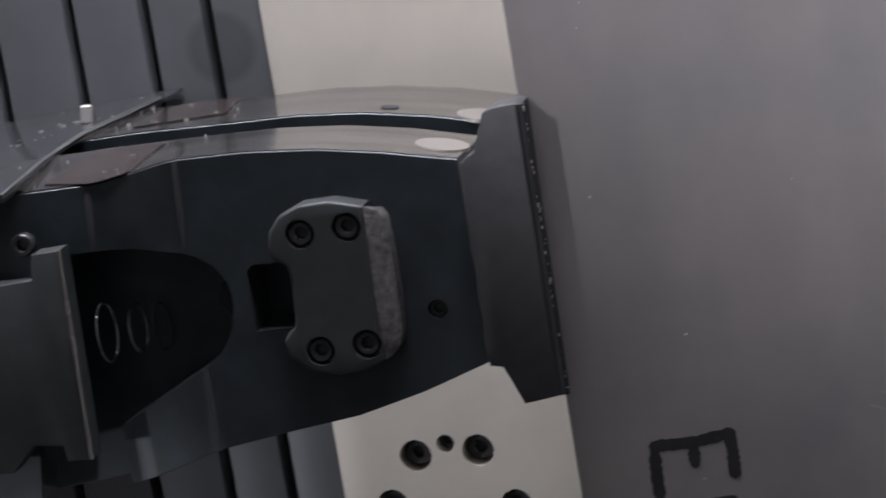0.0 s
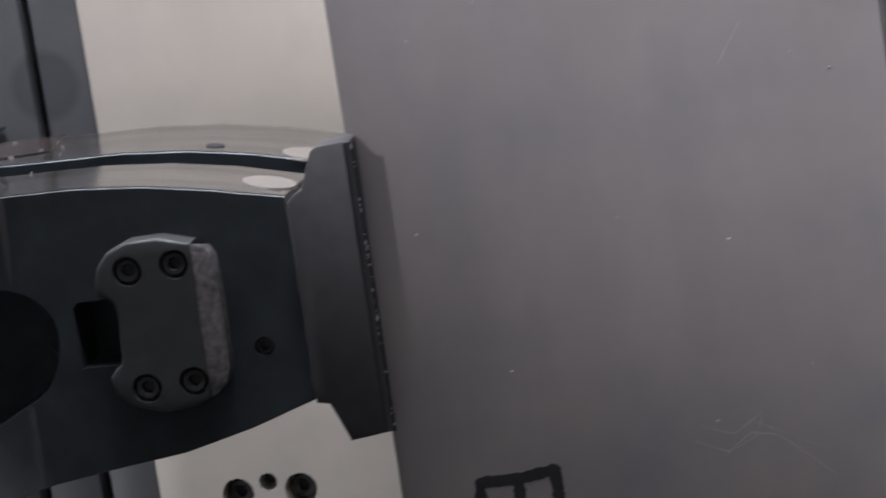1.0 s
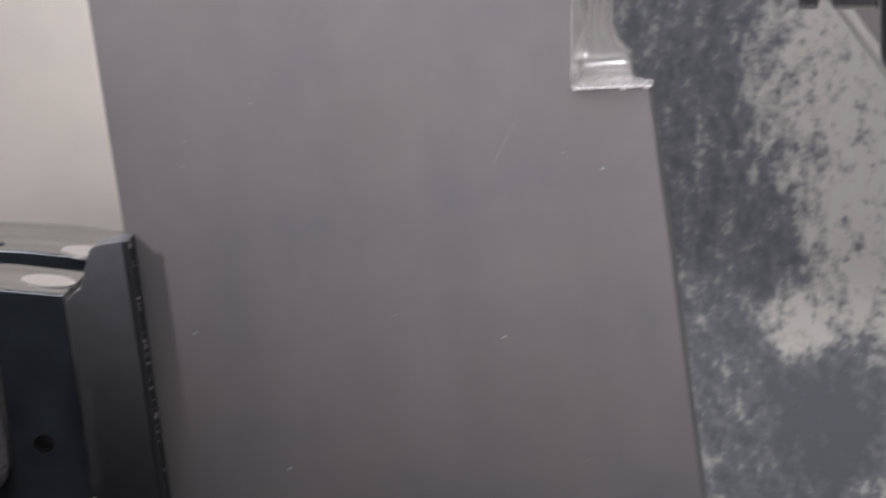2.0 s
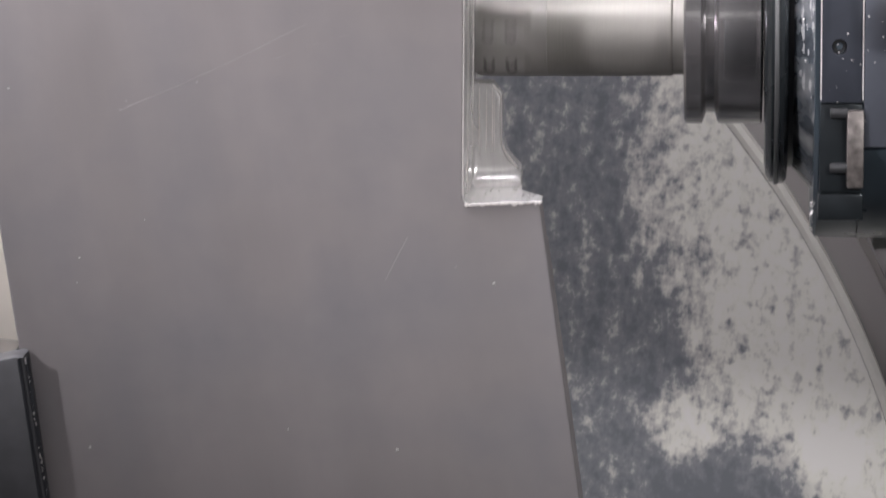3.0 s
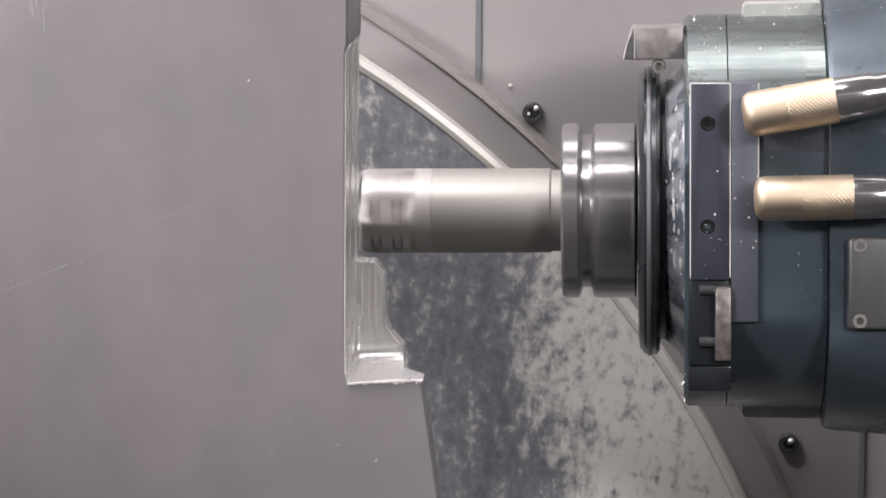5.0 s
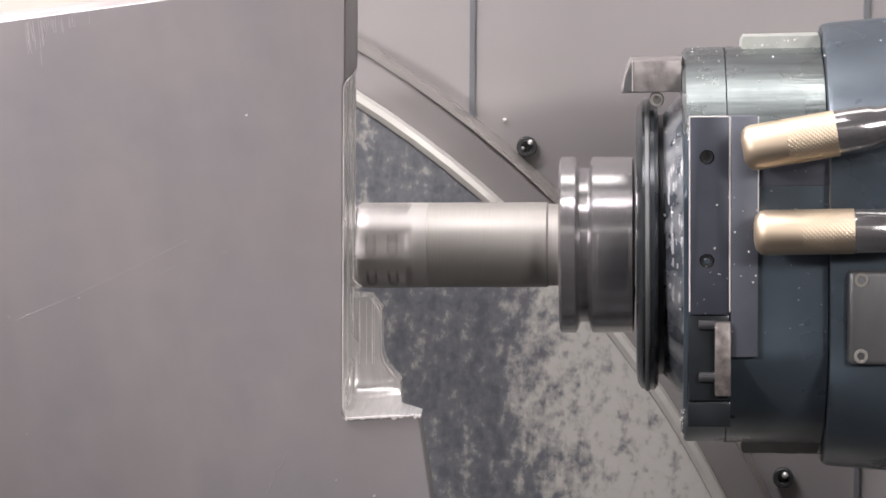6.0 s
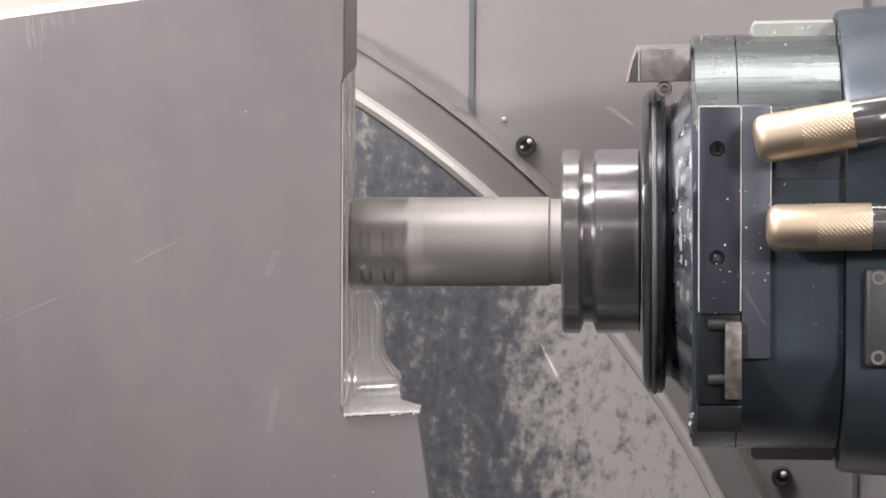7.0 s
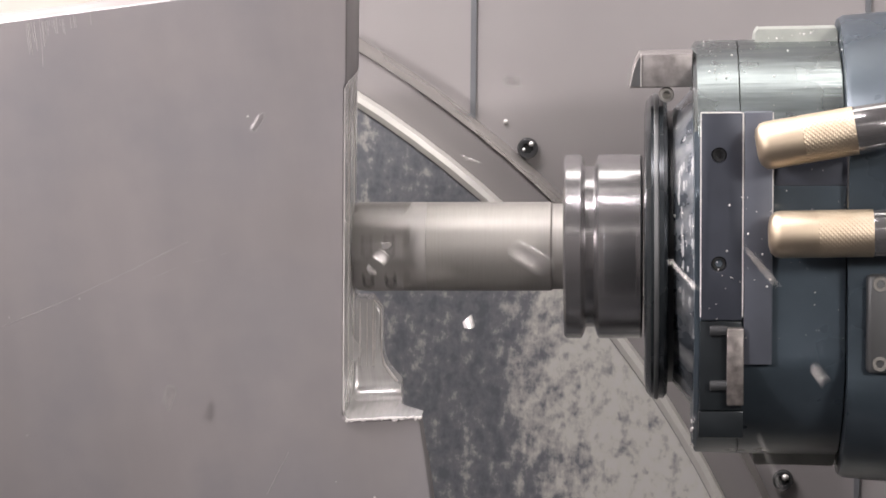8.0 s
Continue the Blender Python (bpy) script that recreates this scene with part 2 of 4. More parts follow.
def ghosted(u, v, r):
    """Table steel with a dark round ghost painted in, a reflection rather than a mark on it."""
    m = mat("ghosted_table_steel", (0.15, 0.158, 0.17), 0.42, 0.3, 0.08, 40, 0.03, 300, second=(0.12, 0.127, 0.137))
    n, link = m.node_tree.nodes, m.node_tree.links.new
    b = n["Principled BSDF"]
    was = b.inputs["Base Color"].links[0].from_socket
    tc, sep, com, d = n.new("ShaderNodeTexCoord"), n.new("ShaderNodeSeparateXYZ"), n.new("ShaderNodeCombineXYZ"), n.new("ShaderNodeVectorMath")
    link(tc.outputs["Object"], sep.inputs[0])
    link(sep.outputs["X"], com.inputs["X"])
    link(sep.outputs["Z"], com.inputs["Z"])
    d.operation = "DISTANCE"
    link(com.outputs[0], d.inputs[0])
    d.inputs[1].default_value = (u, 0, v)
    ramp = n.new("ShaderNodeValToRGB")
    e = ramp.color_ramp.elements
    e[0].position, e[0].color = r * 0.8, (0.4, 0.4, 0.4, 1)
    e[1].position, e[1].color = r * 1.12, (0, 0, 0, 1)
    k = e.new(r * 0.97)
    k.color = (0.55, 0.55, 0.55, 1)
    link(d.outputs["Value"], ramp.inputs[0])
    mx = n.new("ShaderNodeMix")
    mx.data_type = "RGBA"
    link(ramp.outputs[0], mx.inputs[0])
    link(was, mx.inputs[6])
    mx.inputs[7].default_value = (0.06, 0.065, 0.07, 1)
    link(mx.outputs[2], b.inputs["Base Color"])
    return m


# ---- mesh helpers ----
def finish(bm, angle=35):
    bmesh.ops.recalc_face_normals(bm, faces=bm.faces)
    for f in bm.faces:
        f.smooth = True
    for e in bm.edges:
        e.smooth = len(e.link_faces) == 2 and e.calc_face_angle(0) < radians(angle)


def mesh_of(name, bm, material):
    finish(bm)
    me = bpy.data.meshes.new(name)
    bm.to_mesh(me)
    bm.free()
    me.materials.append(material)
    return me


def part(name, bm, material, parent=None, label=""):
    ob = new(name, mesh_of(name, bm, material))
    ob.parent = parent
    return tagged(ob, label)


def share(name, me, parent, m):
    ob = new(name, me)
    ob.parent, ob.matrix_local = parent, m
    return ob


def thing(name, m, label, category, group="", kind=""):
    ob = new(name)
    ob.matrix_world = m
    return tagged(ob, label, category, group, kind)


def box(x0, x1, y0, y1, z0, z1, bevel=0.0, seg=2, bm=None):
    b = bmesh.new()
    bmesh.ops.create_cube(b, size=1)
    for v in b.verts:
        v.co = Vector((x0 + (v.co.x + 0.5) * (x1 - x0), y0 + (v.co.y + 0.5) * (y1 - y0), z0 + (v.co.z + 0.5) * (z1 - z0)))
    if bevel:
        bmesh.ops.bevel(b, geom=b.edges[:], offset=bevel, segments=seg, affect="EDGES", profile=0.5)
    return join(bm, b)


def join(bm, b):
    if bm is None:
        return b
    me = bpy.data.meshes.new("tmp")
    b.to_mesh(me)
    b.free()
    bm.from_mesh(me)
    bpy.data.meshes.remove(me)
    return bm


def prism(points, y0, y1, bevel=0.0, seg=2, bm=None, front_only=False):
    """Outline in x, z carried from y0 to y1."""
    b = bmesh.new()
    a = [b.verts.new((x, y0, z)) for x, z in points]
    c = [b.verts.new((x, y1, z)) for x, z in points]
    f0, f1 = b.faces.new(a), b.faces.new(c[::-1])
    for i in range(len(a)):
        j = (i + 1) % len(a)
        b.faces.new((a[i], c[i], c[j], a[j]))
    bmesh.ops.recalc_face_normals(b, faces=b.faces)
    if bevel:
        geom = list(f0.edges) if front_only else list(f0.edges) + list(f1.edges)
        bmesh.ops.bevel(b, geom=geom, offset=bevel, segments=seg, affect="EDGES", profile=0.5)
    return join(bm, b)


def lathe(profile, n=64, flat=None, bm=None):
    """Revolves (x, r) pairs round the x axis; flat cuts the side towards -y."""
    b = bmesh.new()
    rings = []
    for x, r in profile:
        ring = []
        for k in range(n):
            a = 2 * math.pi * k / n
            y, z = r * math.cos(a), r * math.sin(a)
            ring.append(b.verts.new((x, max(y, flat) if flat is not None else y, z)))
        rings.append(ring)
    for p, q in zip(rings, rings[1:]):
        for k in range(n):
            j = (k + 1) % n
            b.faces.new((p[k], p[j], q[j], q[k]))
    b.faces.new(rings[0][::-1])
    b.faces.new(rings[-1])
    bmesh.ops.dissolve_degenerate(b, dist=1e-6, edges=b.edges[:])
    return join(bm, b)


def tube(points, r, n=8, bm=None):
    """A thin round rod along points."""
    b = bmesh.new()
    rings = []
    for i, p in enumerate(points):
        p = Vector(p)
        d = (Vector(points[min(i + 1, len(points) - 1)]) - Vector(points[max(i - 1, 0)])).normalized()
        s = d.cross(Vector((0, 1, 0.01))).normalized()
        u = d.cross(s)
        rr = r[i] if isinstance(r, (list, tuple)) else r
        rings.append([b.verts.new(p + rr * (math.cos(2 * math.pi * k / n) * s + math.sin(2 * math.pi * k / n) * u)) for k in range(n)])
    for p, q in zip(rings, rings[1:]):
        for k in range(n):
            j = (k + 1) % n
            b.faces.new((p[k], p[j], q[j], q[k]))
    b.faces.new(rings[0][::-1])
    b.faces.new(rings[-1])
    return join(bm, b)


def cut(ob, bm):
    """Cuts the solid bm out of ob."""
    tool = new("cutter", mesh_of("cutter", bm, M_SLOT))
    tool.parent, tool.matrix_parent_inverse = ob.parent, ob.matrix_parent_inverse
    mod = ob.modifiers.new("cut", "BOOLEAN")
    mod.object, mod.solver = tool, "EXACT"
    bpy.context.view_layer.update()
    me = bpy.data.meshes.new_from_object(ob.evaluated_get(bpy.context.evaluated_depsgraph_get()))
    again = bmesh.new()
    again.from_mesh(me)
    finish(again)
    again.to_mesh(me)
    again.free()
    old = ob.data
    ob.modifiers.remove(mod)
    ob.data = me
    bpy.data.objects.remove(tool)
    bpy.data.meshes.remove(old)


def bolt_mesh(name, r, depth, material):
    """A socket cap screw that looks towards -y, its head sunk to y = 0."""
    b = bmesh.new()
    n = 24
    prof = [(r, depth), (r, 0.0006), (r * 0.9, 0.0), (r * 0.56, 0.0)]
    rings = []
    for rr, y in prof:
        rings.append([b.verts.new((rr * math.cos(2 * math.pi * k / n), y, rr * math.sin(2 * math.pi * k / n))) for k in range(n)])
    hexa = []
    for rr, y in ((0.5 * r, 0.0006), (0.5 * r, r * 0.7)):
        ring = []
        for k in range(n):
            a = 2 * math.pi * k / n
            w = (a % (math.pi / 3)) - math.pi / 6
            q = rr * math.cos(math.pi / 6) / math.cos(w)
            ring.append(b.verts.new((q * math.cos(a), y, q * math.sin(a))))
        hexa.append(ring)
    rings += hexa
    for p, q in zip(rings, rings[1:]):
        for k in range(n):
            j = (k + 1) % n
            b.faces.new((p[k], p[j], q[j], q[k]))
    b.faces.new(rings[-1])
    return mesh_of(name, b, material)


# ---- the tilted table frame: u along the block's width, v up its side ----
TILT = pose(-0.005, 0.0, 1.015, 0, -8.2, 0)
CA, SA = math.cos(radians(8.2)), math.sin(radians(8.2))


def lo(x, z):
    """Table coordinates (u, v) of a place (x, z)."""
    dx, dz = x + 0.005, z - 1.015
    return dx * CA + dz * SA, -dx * SA + dz * CA


def los(points):
    return [lo(x, z) for x, z in points]


# ---- cabin ----
def cabin():
    wall = tagged(part("wall_back", box(-1.0, 1.0, 0.25, 0.28, 0.45, 2.0), M_WALL), "grey painted sheet metal rear cabin wall", "wall", kind="structure")
    # raised sheet joints
    for x0 in (0.1605, 0.3195):
        part("seam", box(x0 - 0.0011, x0 + 0.0011, 0.2488, 0.2502, SEAM_Z[x0][0], SEAM_Z[x0][1]), M_TABLE, wall, "dark sheet joint")
    b = bolt_mesh("wall_bolt", 0.0042, 0.003, M_BOLT)
    for x, z in ((0.183, 1.2761), (0.2894, 1.1408)):
        share("wall_bolt", b, wall, pose(x, 0.2465, z))
    # pale beads put in as the glints on the wall bolts
    for x, z, r in ((0.1845, 1.2782, 0.0011), (0.1815, 1.2758, 0.0007), (0.2902, 1.1422, 0.0014)):
        b = bmesh.new()
        bmesh.ops.create_icosphere(b, subdivisions=2, radius=r, matrix=Matrix.Translation((x, 0.2462, z)))
        part("bolt_glint", b, M_CHIP, wall, "bright bead for the glint on a wall bolt")
    part("chip_spot", box(0.1730, 0.1747, 0.2488, 0.2502, 1.2860, 1.2876, 0.0004), M_CHIP, wall, "tiny pale chip stuck on the wall")
    tagged(part("wall_left", box(-1.03, -1.0, -1.7, 0.28, 0.45, 2.0), M_WALL), "grey painted sheet metal cabin side wall", "wall", kind="structure")
    tagged(part("wall_right", box(1.0, 1.03, -1.7, 0.28, 0.45, 2.0), M_WALL), "grey painted sheet metal cabin side wall", "wall", kind="structure")
    tagged(part("wall_front", box(-1.0, 1.0, -1.73, -1.7, 0.45, 2.0), M_WALL), "grey painted cabin door side", "wall", kind="structure")
    tagged(part("floor", box(-1.03, 1.03, -1.73, 0.28, 0.42, 0.45), M_TRAY), "dark steel chip tray under the machine", "floor", kind="structure")
    tagged(part("ceiling", box(-1.03, 1.03, -1.73, 0.28, 2.0, 2.03), M_WALL), "grey painted sheet metal cabin roof", "ceiling", kind="structure")
    # every strip gets an unseen housing, the two added fills too
    for at_, to_, w_, h_, _ in LAMPS:
        lamp = thing("ceiling_light", pose(at_[0], at_[1], 1.975), "unseen long white LED light under the cabin roof", "lamp", "cabin lights")
        part("housing", box(-w_ / 2 - 0.02, w_ / 2 + 0.02, -h_ / 2 - 0.02, h_ / 2 + 0.02, 0.0, 0.025, 0.003), M_WALL, lamp)
        part("diffuser", box(-w_ / 2, w_ / 2, -h_ / 2, h_ / 2, -0.012, 0.0, 0.002), M_LED, lamp, "glowing white diffuser")


def corner_lamp():
    lamp = thing("panel_light", look(CORNER_AT, CORNER_TO), "slanted white panel light in the cabin's upper corner", "lamp")
    w, h = CORNER_W / 2, CORNER_H / 2
    part("housing", box(-w - 0.015, w + 0.015, -h - 0.012, h + 0.012, 0.012, 0.03, 0.003), M_WALL, lamp)
    part("diffuser", box(-w, w, -h, h, 0.003, 0.012, 0.002), M_PANELGLOW, lamp, "glowing white diffuser")
    for x in (-w + 0.03, w - 0.03):
        part("bracket", box(x - 0.01, x + 0.01, -0.006, 0.006, 0.03, 0.15, 0.001), M_TABLE, lamp)


corner_lamp()


def swivel_lamp(at_, to_):
    """An unseen swivel lamp, also put at added fills: an open cup on a stem from the side wall."""
    side = 1.0 if at_[0] > 0 else -1.0
    lamp = thing("swivel_lamp", pose(side, at_[1], at_[2]), "unseen grey swivel lamp on a stem from the cabin wall", "lamp", "work lamps")
    cup = part("cup", lathe([(0.045, 0.012), (0.05, 0.03), (0.08, 0.04), (0.125, 0.042), (0.13, 0.02)], 40), M_TABLE, lamp)
    cup.matrix_local = pose(at_[0] - side, 0, 0) @ look((0, 0, 0), Vector(to_) - Vector(at_)) @ pose(0, 0, 0, 0, -90, 0)
    back = (Vector(at_) - Vector(to_)).normalized() * 0.11
    part("stem", tube([(0, back.y, back.z), (-0.1 * side, back.y, back.z), (at_[0] - side + back.x, back.y, back.z)], 0.008, 12), M_TABLE, lamp)


swivel_lamp(WORK_AT, WORK_TO)
swivel_lamp(TWIN_AT, TWIN_TO)
# the low fill gets a lamp cup, though none is known there
swivel_lamp(LOW_AT, LOW_TO)
SEAM_Z = {0.1605: (1.2843, 1.99), 0.3195: (0.46, 1.99)}
cabin()


def table_disc():
    """The big round cover with a lit lip, smeared with coolant."""
    disc = thing("round_cover", pose(-0.095, 0.2, 0.959), "big round steel cover smeared with dried coolant", "cover")
    n, r = 160, 0.403
    b = bmesh.new()
    rings = []
    for rr, y in ((0.0, 0.0), (r - 0.0045, 0.0)):
        rings.append([b.verts.new((rr * math.cos(2 * math.pi * k / n), y, rr * math.sin(2 * math.pi * k / n))) for k in range(n)] if rr else [b.verts.new((0, y, 0))])
    for k in range(n):
        b.faces.new((rings[0][0], rings[1][k], rings[1][(k + 1) % n]))
    part("face", b, M_MOTTLE, disc)

    def ring(r0, r1, y0, y1):
        q = bmesh.new()
        rr = [[q.verts.new((a * math.cos(2 * math.pi * k / n), y, a * math.sin(2 * math.pi * k / n))) for k in range(n)]
              for a, y in ((r0, y1), (r0, y0), ((r0 + r1) / 2, y0 - 0.0008), (r1, y0), (r1, y1))]
        for p, w in zip(rr, rr[1:]):
            for k in range(n):
                q.faces.new((p[k], p[(k + 1) % n], w[(k + 1) % n], w[k]))
        return q
    part("lip", ring(r - 0.0042, r, -0.0006, 0.012), M_LINE, disc, "bright raised edge of the cover")
    part("rim", ring(r, r + 0.0135, 0.012, 0.05), M_WALL, disc, "grey rim behind the edge")
    part("rim_edge", ring(r + 0.0135, r + 0.0142, 0.0112, 0.05), M_PLUG, disc, "thin bright rim edge")


table_disc()


# ---- work table behind the jaw ----
def back_table():
    tab = thing("slotted_table", TILT, "dark grey steel machine table with narrow slots", "table", kind="structure")
    y = 0.15
    slots = sorted(lo(x, z)[0] for x, z in ((-0.2678, 1.1311), (-0.2389, 1.1609), (-0.2077, 1.1614), (-0.1821, 1.1618)))
    edge = lo(-0.1598, 1.1621)[0]
    slots = [slots[0] - 0.0297 * k for k in (6, 5, 4, 3, 2, 1)] + slots
    # near-black sheet behind the strips: the slots' shade is in its colour
    part("backing", box(slots[0], edge, y + 0.012, y + 0.02, -0.4, 0.5), M_SLOT, tab, "slot bottom, its shade in a near-black colour")
    m_strip = ghosted(*lo(-0.176, 1.143), 0.0128)
    for a, c in zip(slots, slots[1:] + [edge + 0.0022]):
        part("strip", box(a + 0.0022, c - 0.0022 if c < edge else edge, y, y + 0.012, -0.4, 0.5, 0.0006), m_strip, tab)
    plate = thing("pale_plate", TILT, "pale ground steel plate with sunk bolts", "plate", kind="structure")
    pl = part("plate", box(edge + 0.0004, 0.075, y - 0.004, y + 0.02, -0.4, 0.5, 0.0008), M_IVORY, plate)
    bz = bolt_mesh("plate_bolt", 0.0052, 0.004, M_BOLT)
    bs = bolt_mesh("plate_bolt_small", 0.003, 0.004, M_BOLT)
    holes = [(-0.1014, 0.9826, 0.0064), (-0.0762, 0.9861, 0.0064), (-0.0894, 0.9882, 0.0036), (-0.1111, 0.9618, 0.0064), (-0.0612, 0.9645, 0.0064)]
    for x, z, r in holes:
        u, v = lo(x, z)
        c = bmesh.new()
        bmesh.ops.create_cone(c, cap_ends=True, segments=40, radius1=r, radius2=r, depth=0.02, matrix=Matrix.Translation((u, y, v)) @ pose(0, 0, 0, 90))
        cut(pl, c)
        share("plate_bolt", bz if r > 0.005 else bs, pl, pose(u, y + 0.001, v))


back_table()


# ---- the workpiece ----
def workpiece():
    blk = thing("workpiece_block", TILT, "large grey steel block with a freshly milled corner", "workpiece")
    ub, ut = lo(0.1277, 1.2089)
    right, top = 0.1853, 0.3233
    led_r = lo(0.1547, 1.2106)
    arc = [(0.1277 + 0.0025 * (1 - math.cos(a)), 1.2089 + 0.0025 * (1 - math.sin(a))) for a in (1.5708, 1.2, 0.8, 0.4, 0.0)]
    inner = los([(x, z) for x, z in arc])
    cutline = los([(0.1277, 1.3235), (0.1282, 1.3245), (0.1284, 1.326), (0.1285, 1.3605)])
    pts = [(0, -0.16), (right, -0.16), (right, led_r[1])] + inner[:1] + inner[1:] + cutline
    pts = [p for p in pts if p[1] < top] + [(lo(0.1285, 1.3575)[0], top), (0, top)]
    body = part("body", prism(pts, 0.0, 0.055, 0.0005, 1, front_only=True), M_BLOCK, blk)
    # the raw block is stepped back behind its outer edge
    e0, e1 = lo(0.1456, 1.196), lo(0.1456, 1.23)
    cut(body, prism([e0, (0.21, e0[1] - 0.004), (0.21, e1[1]), e1], 0.012, 0.06))
    cut(body, prism([(right - 0.014, -0.2), (0.21, -0.2), (0.21, 0.22), (right - 0.014, 0.22)], 0.016, 0.06))
    # the milled wall and floor, a hair in front of the raw cut
    q = bmesh.new()
    line = [(0.1284, 1.3245), (0.1279, 1.323)] + [(0.1279, 1.28), (0.1279, 1.24)] + [(x + 0.0002, z + 0.0002) for x, z in arc[::-1]] + [(0.1545, 1.2107)]
    front = [q.verts.new((lo(x, z)[0], 0.0004, lo(x, z)[1])) for x, z in line]
    back = [q.verts.new((lo(x, z)[0], 0.0546, lo(x, z)[1])) for x, z in line]
    back[-1].co.y = 0.0118
    for i in range(len(line) - 1):
        q.faces.new((front[i], front[i + 1], back[i + 1], back[i]))
    wall = part("milled_wall", q, M_MILLED, blk, "bright freshly milled wall")
    sol = wall.modifiers.new("thick", "SOLIDIFY")
    sol.thickness, sol.offset = 0.0002, 0
    # the material that still stands at the back of the cut: an upright web, a hollow round at its foot, and the milled floor
    deep, foot, hollow = 0.042, 1.2107, 0.0072
    prof = [(deep, 1.2448), (deep, 1.240), (deep, 1.232), (deep, 1.225), (deep, 1.221)]
    for k in range(13):
        t = k / 12 * math.pi / 2
        prof.append((deep - hollow * (1 - math.cos(t)), foot + hollow * (1 - math.sin(t))))
    prof += [(0.028, foot), (0.018, foot), (0.0085, foot), (0.0002, foot)]

    def edge(y, z):
        if z < foot + 0.0005:
            return 0.1478 - 0.0026 * y / deep
        return float(np.interp(z, [1.2107, 1.2145, 1.2155, 1.2185, 1.2215, 1.2255, 1.2415, 1.2448], [0.1452, 0.1448, 0.1438, 0.1412, 0.1392, 0.1381, 0.1380, 0.1345]))
    def fall(x, z):
        """The floor drops a little towards the cut wall."""
        return z + (x - 0.1547) * 0.063 * min(1.0, max(0.0, (1.224 - z) / 0.0133))
    q = bmesh.new()
    rows = []
    for y, z in prof:
        xr = edge(y, z)
        r = 0.0016
        line = [(0.12795 + r * (1 - math.cos(t)), y - r * (1 - math.sin(t)) if z > foot + 0.0005 else y) for t in (0.0, 0.5, 1.0, 1.5708)]
        line += [(0.128 + (xr - 0.128) * f, y) for f in (0.3, 0.55, 0.8)] + [(xr - 0.0006, y), (xr, y + 0.0004)]
        rows.append([q.verts.new((lo(x, z)[0], yy, lo(x, fall(x, z))[1])) for x, yy in line] + [q.verts.new((lo(xr, z)[0], 0.0545, lo(xr, z)[1])) if z > foot + 0.0005 else q.verts.new((lo(xr, z)[0], y + 0.0004, lo(xr, z)[1] - 0.002))])
    for r0, r1 in zip(rows, rows[1:]):
        for k in range(len(r0) - 1):
            q.faces.new((r0[k], r1[k], r1[k + 1], r0[k + 1]))
    vb = q.verts.new((lo(0.1279, 1.2448)[0], 0.0545, lo(0.1279, 1.2448)[1]))
    q.faces.new(rows[0] + [vb])
    part("standing_web", q, M_MILLED, blk, "bright web left standing by the cutter")
    # the web's lit rim, put in as a thin pale rod
    rim = [(0.1350, 1.2446), (0.1379, 1.2414), (0.1381, 1.2256), (0.1391, 1.2217), (0.1411, 1.2187), (0.1437, 1.2156)]
    part("web_rim", tube([(lo(x, z)[0], deep - 0.0004, lo(x, z)[1]) for x, z in rim], [0.0003, 0.0002, 0.0002, 0.0004, 0.0005, 0.0004], 6), M_BURR, blk, "bright line for the lit rim of the web")
    for x, w in ((0.1303, 0.0003), (0.1328, 0.00022), (0.1349, 0.0003), (0.1356, 0.00015)):
        ends = [(lo(x, z)[0], deep - 0.00002, lo(x, z)[1]) for z in (1.2435, 1.236, 1.228, 1.221)]
        part("tool_mark", tube(ends, [w * 0.4, w, w, w * 0.4], 5), M_BURR, blk, "thin upright tool mark")
    # thin bright lines along the milled wall
    for x, y, r in ((0.1278, 0.0004, 0.00028), (0.1281, 0.017, 0.0003), (0.1281, 0.041, 0.00022)):
        p, q = lo(x, 1.2125), lo(x, 1.3232)
        part("cut_line", tube([(p[0], y, p[1]), ((p[0] + q[0]) / 2, y, (p[1] + q[1]) / 2), (q[0], y, q[1])], [r, r * 0.8, r * 0.6], 6), M_BURR, blk, "thin bright line on the milled wall")
    # burrs along the cut's foot
    random.seed(3)
    q = None
    x = 0.1285
    while x < 0.1545:
        w = random.uniform(0.0008, 0.003)
        z = 1.2089 + (x - 0.1277) * 0.06
        h = random.choice((0.00008, 0.0001, 0.00015, 0.0002, 0.0005, 0.0009))
        u0, v0 = lo(x, z)
        pp = [(u0, v0 + 0.0003), (u0 + w, v0 + 0.0003 + 0.0001), (u0 + w * 0.8, v0 - h * 0.6), (u0 + w * 0.35, v0 - h), (u0 + w * 0.1, v0 - h * 0.4)]
        q = prism(pp, -0.0007 - random.uniform(0, 0.0006), 0.0006, bm=q)
        x += w * random.uniform(0.8, 1.1)
    part("burr", q, M_BURR, blk, "ragged bright burr along the cut")
    # marker strokes
    strokes = [[(0.0197, 1.0345), (0.034, 1.0365), (0.0478, 1.0408)], [(0.0205, 1.0345), (0.0213, 1.024), (0.0225, 1.016)],
               [(0.034, 1.0365), (0.0347, 1.0285)], [(0.0462, 1.041), (0.0478, 1.034), (0.0485, 1.0255)],
               [(0.036, 1.0135), (0.0435, 1.0155), (0.049, 1.0165)]]
    for s in strokes:
        path = []
        for (xa, za), (xb, zb) in zip(s, s[1:]):
            path += [Vector(lo(xa + (xb - xa) * t, za + (zb - za) * t)) for t in np.linspace(0, 1, 9)[:-1]]
        path.append(Vector(lo(*s[-1])))
        left, right_ = [], []
        for i, p in enumerate(path):
            d = (path[min(i + 1, len(path) - 1)] - path[max(i - 1, 0)]).normalized()
            nrm = Vector((-d.y, d.x))
            w = 0.0023 * random.uniform(0.74, 1.1) * (0.8 if i in (0, len(path) - 1) else 1)
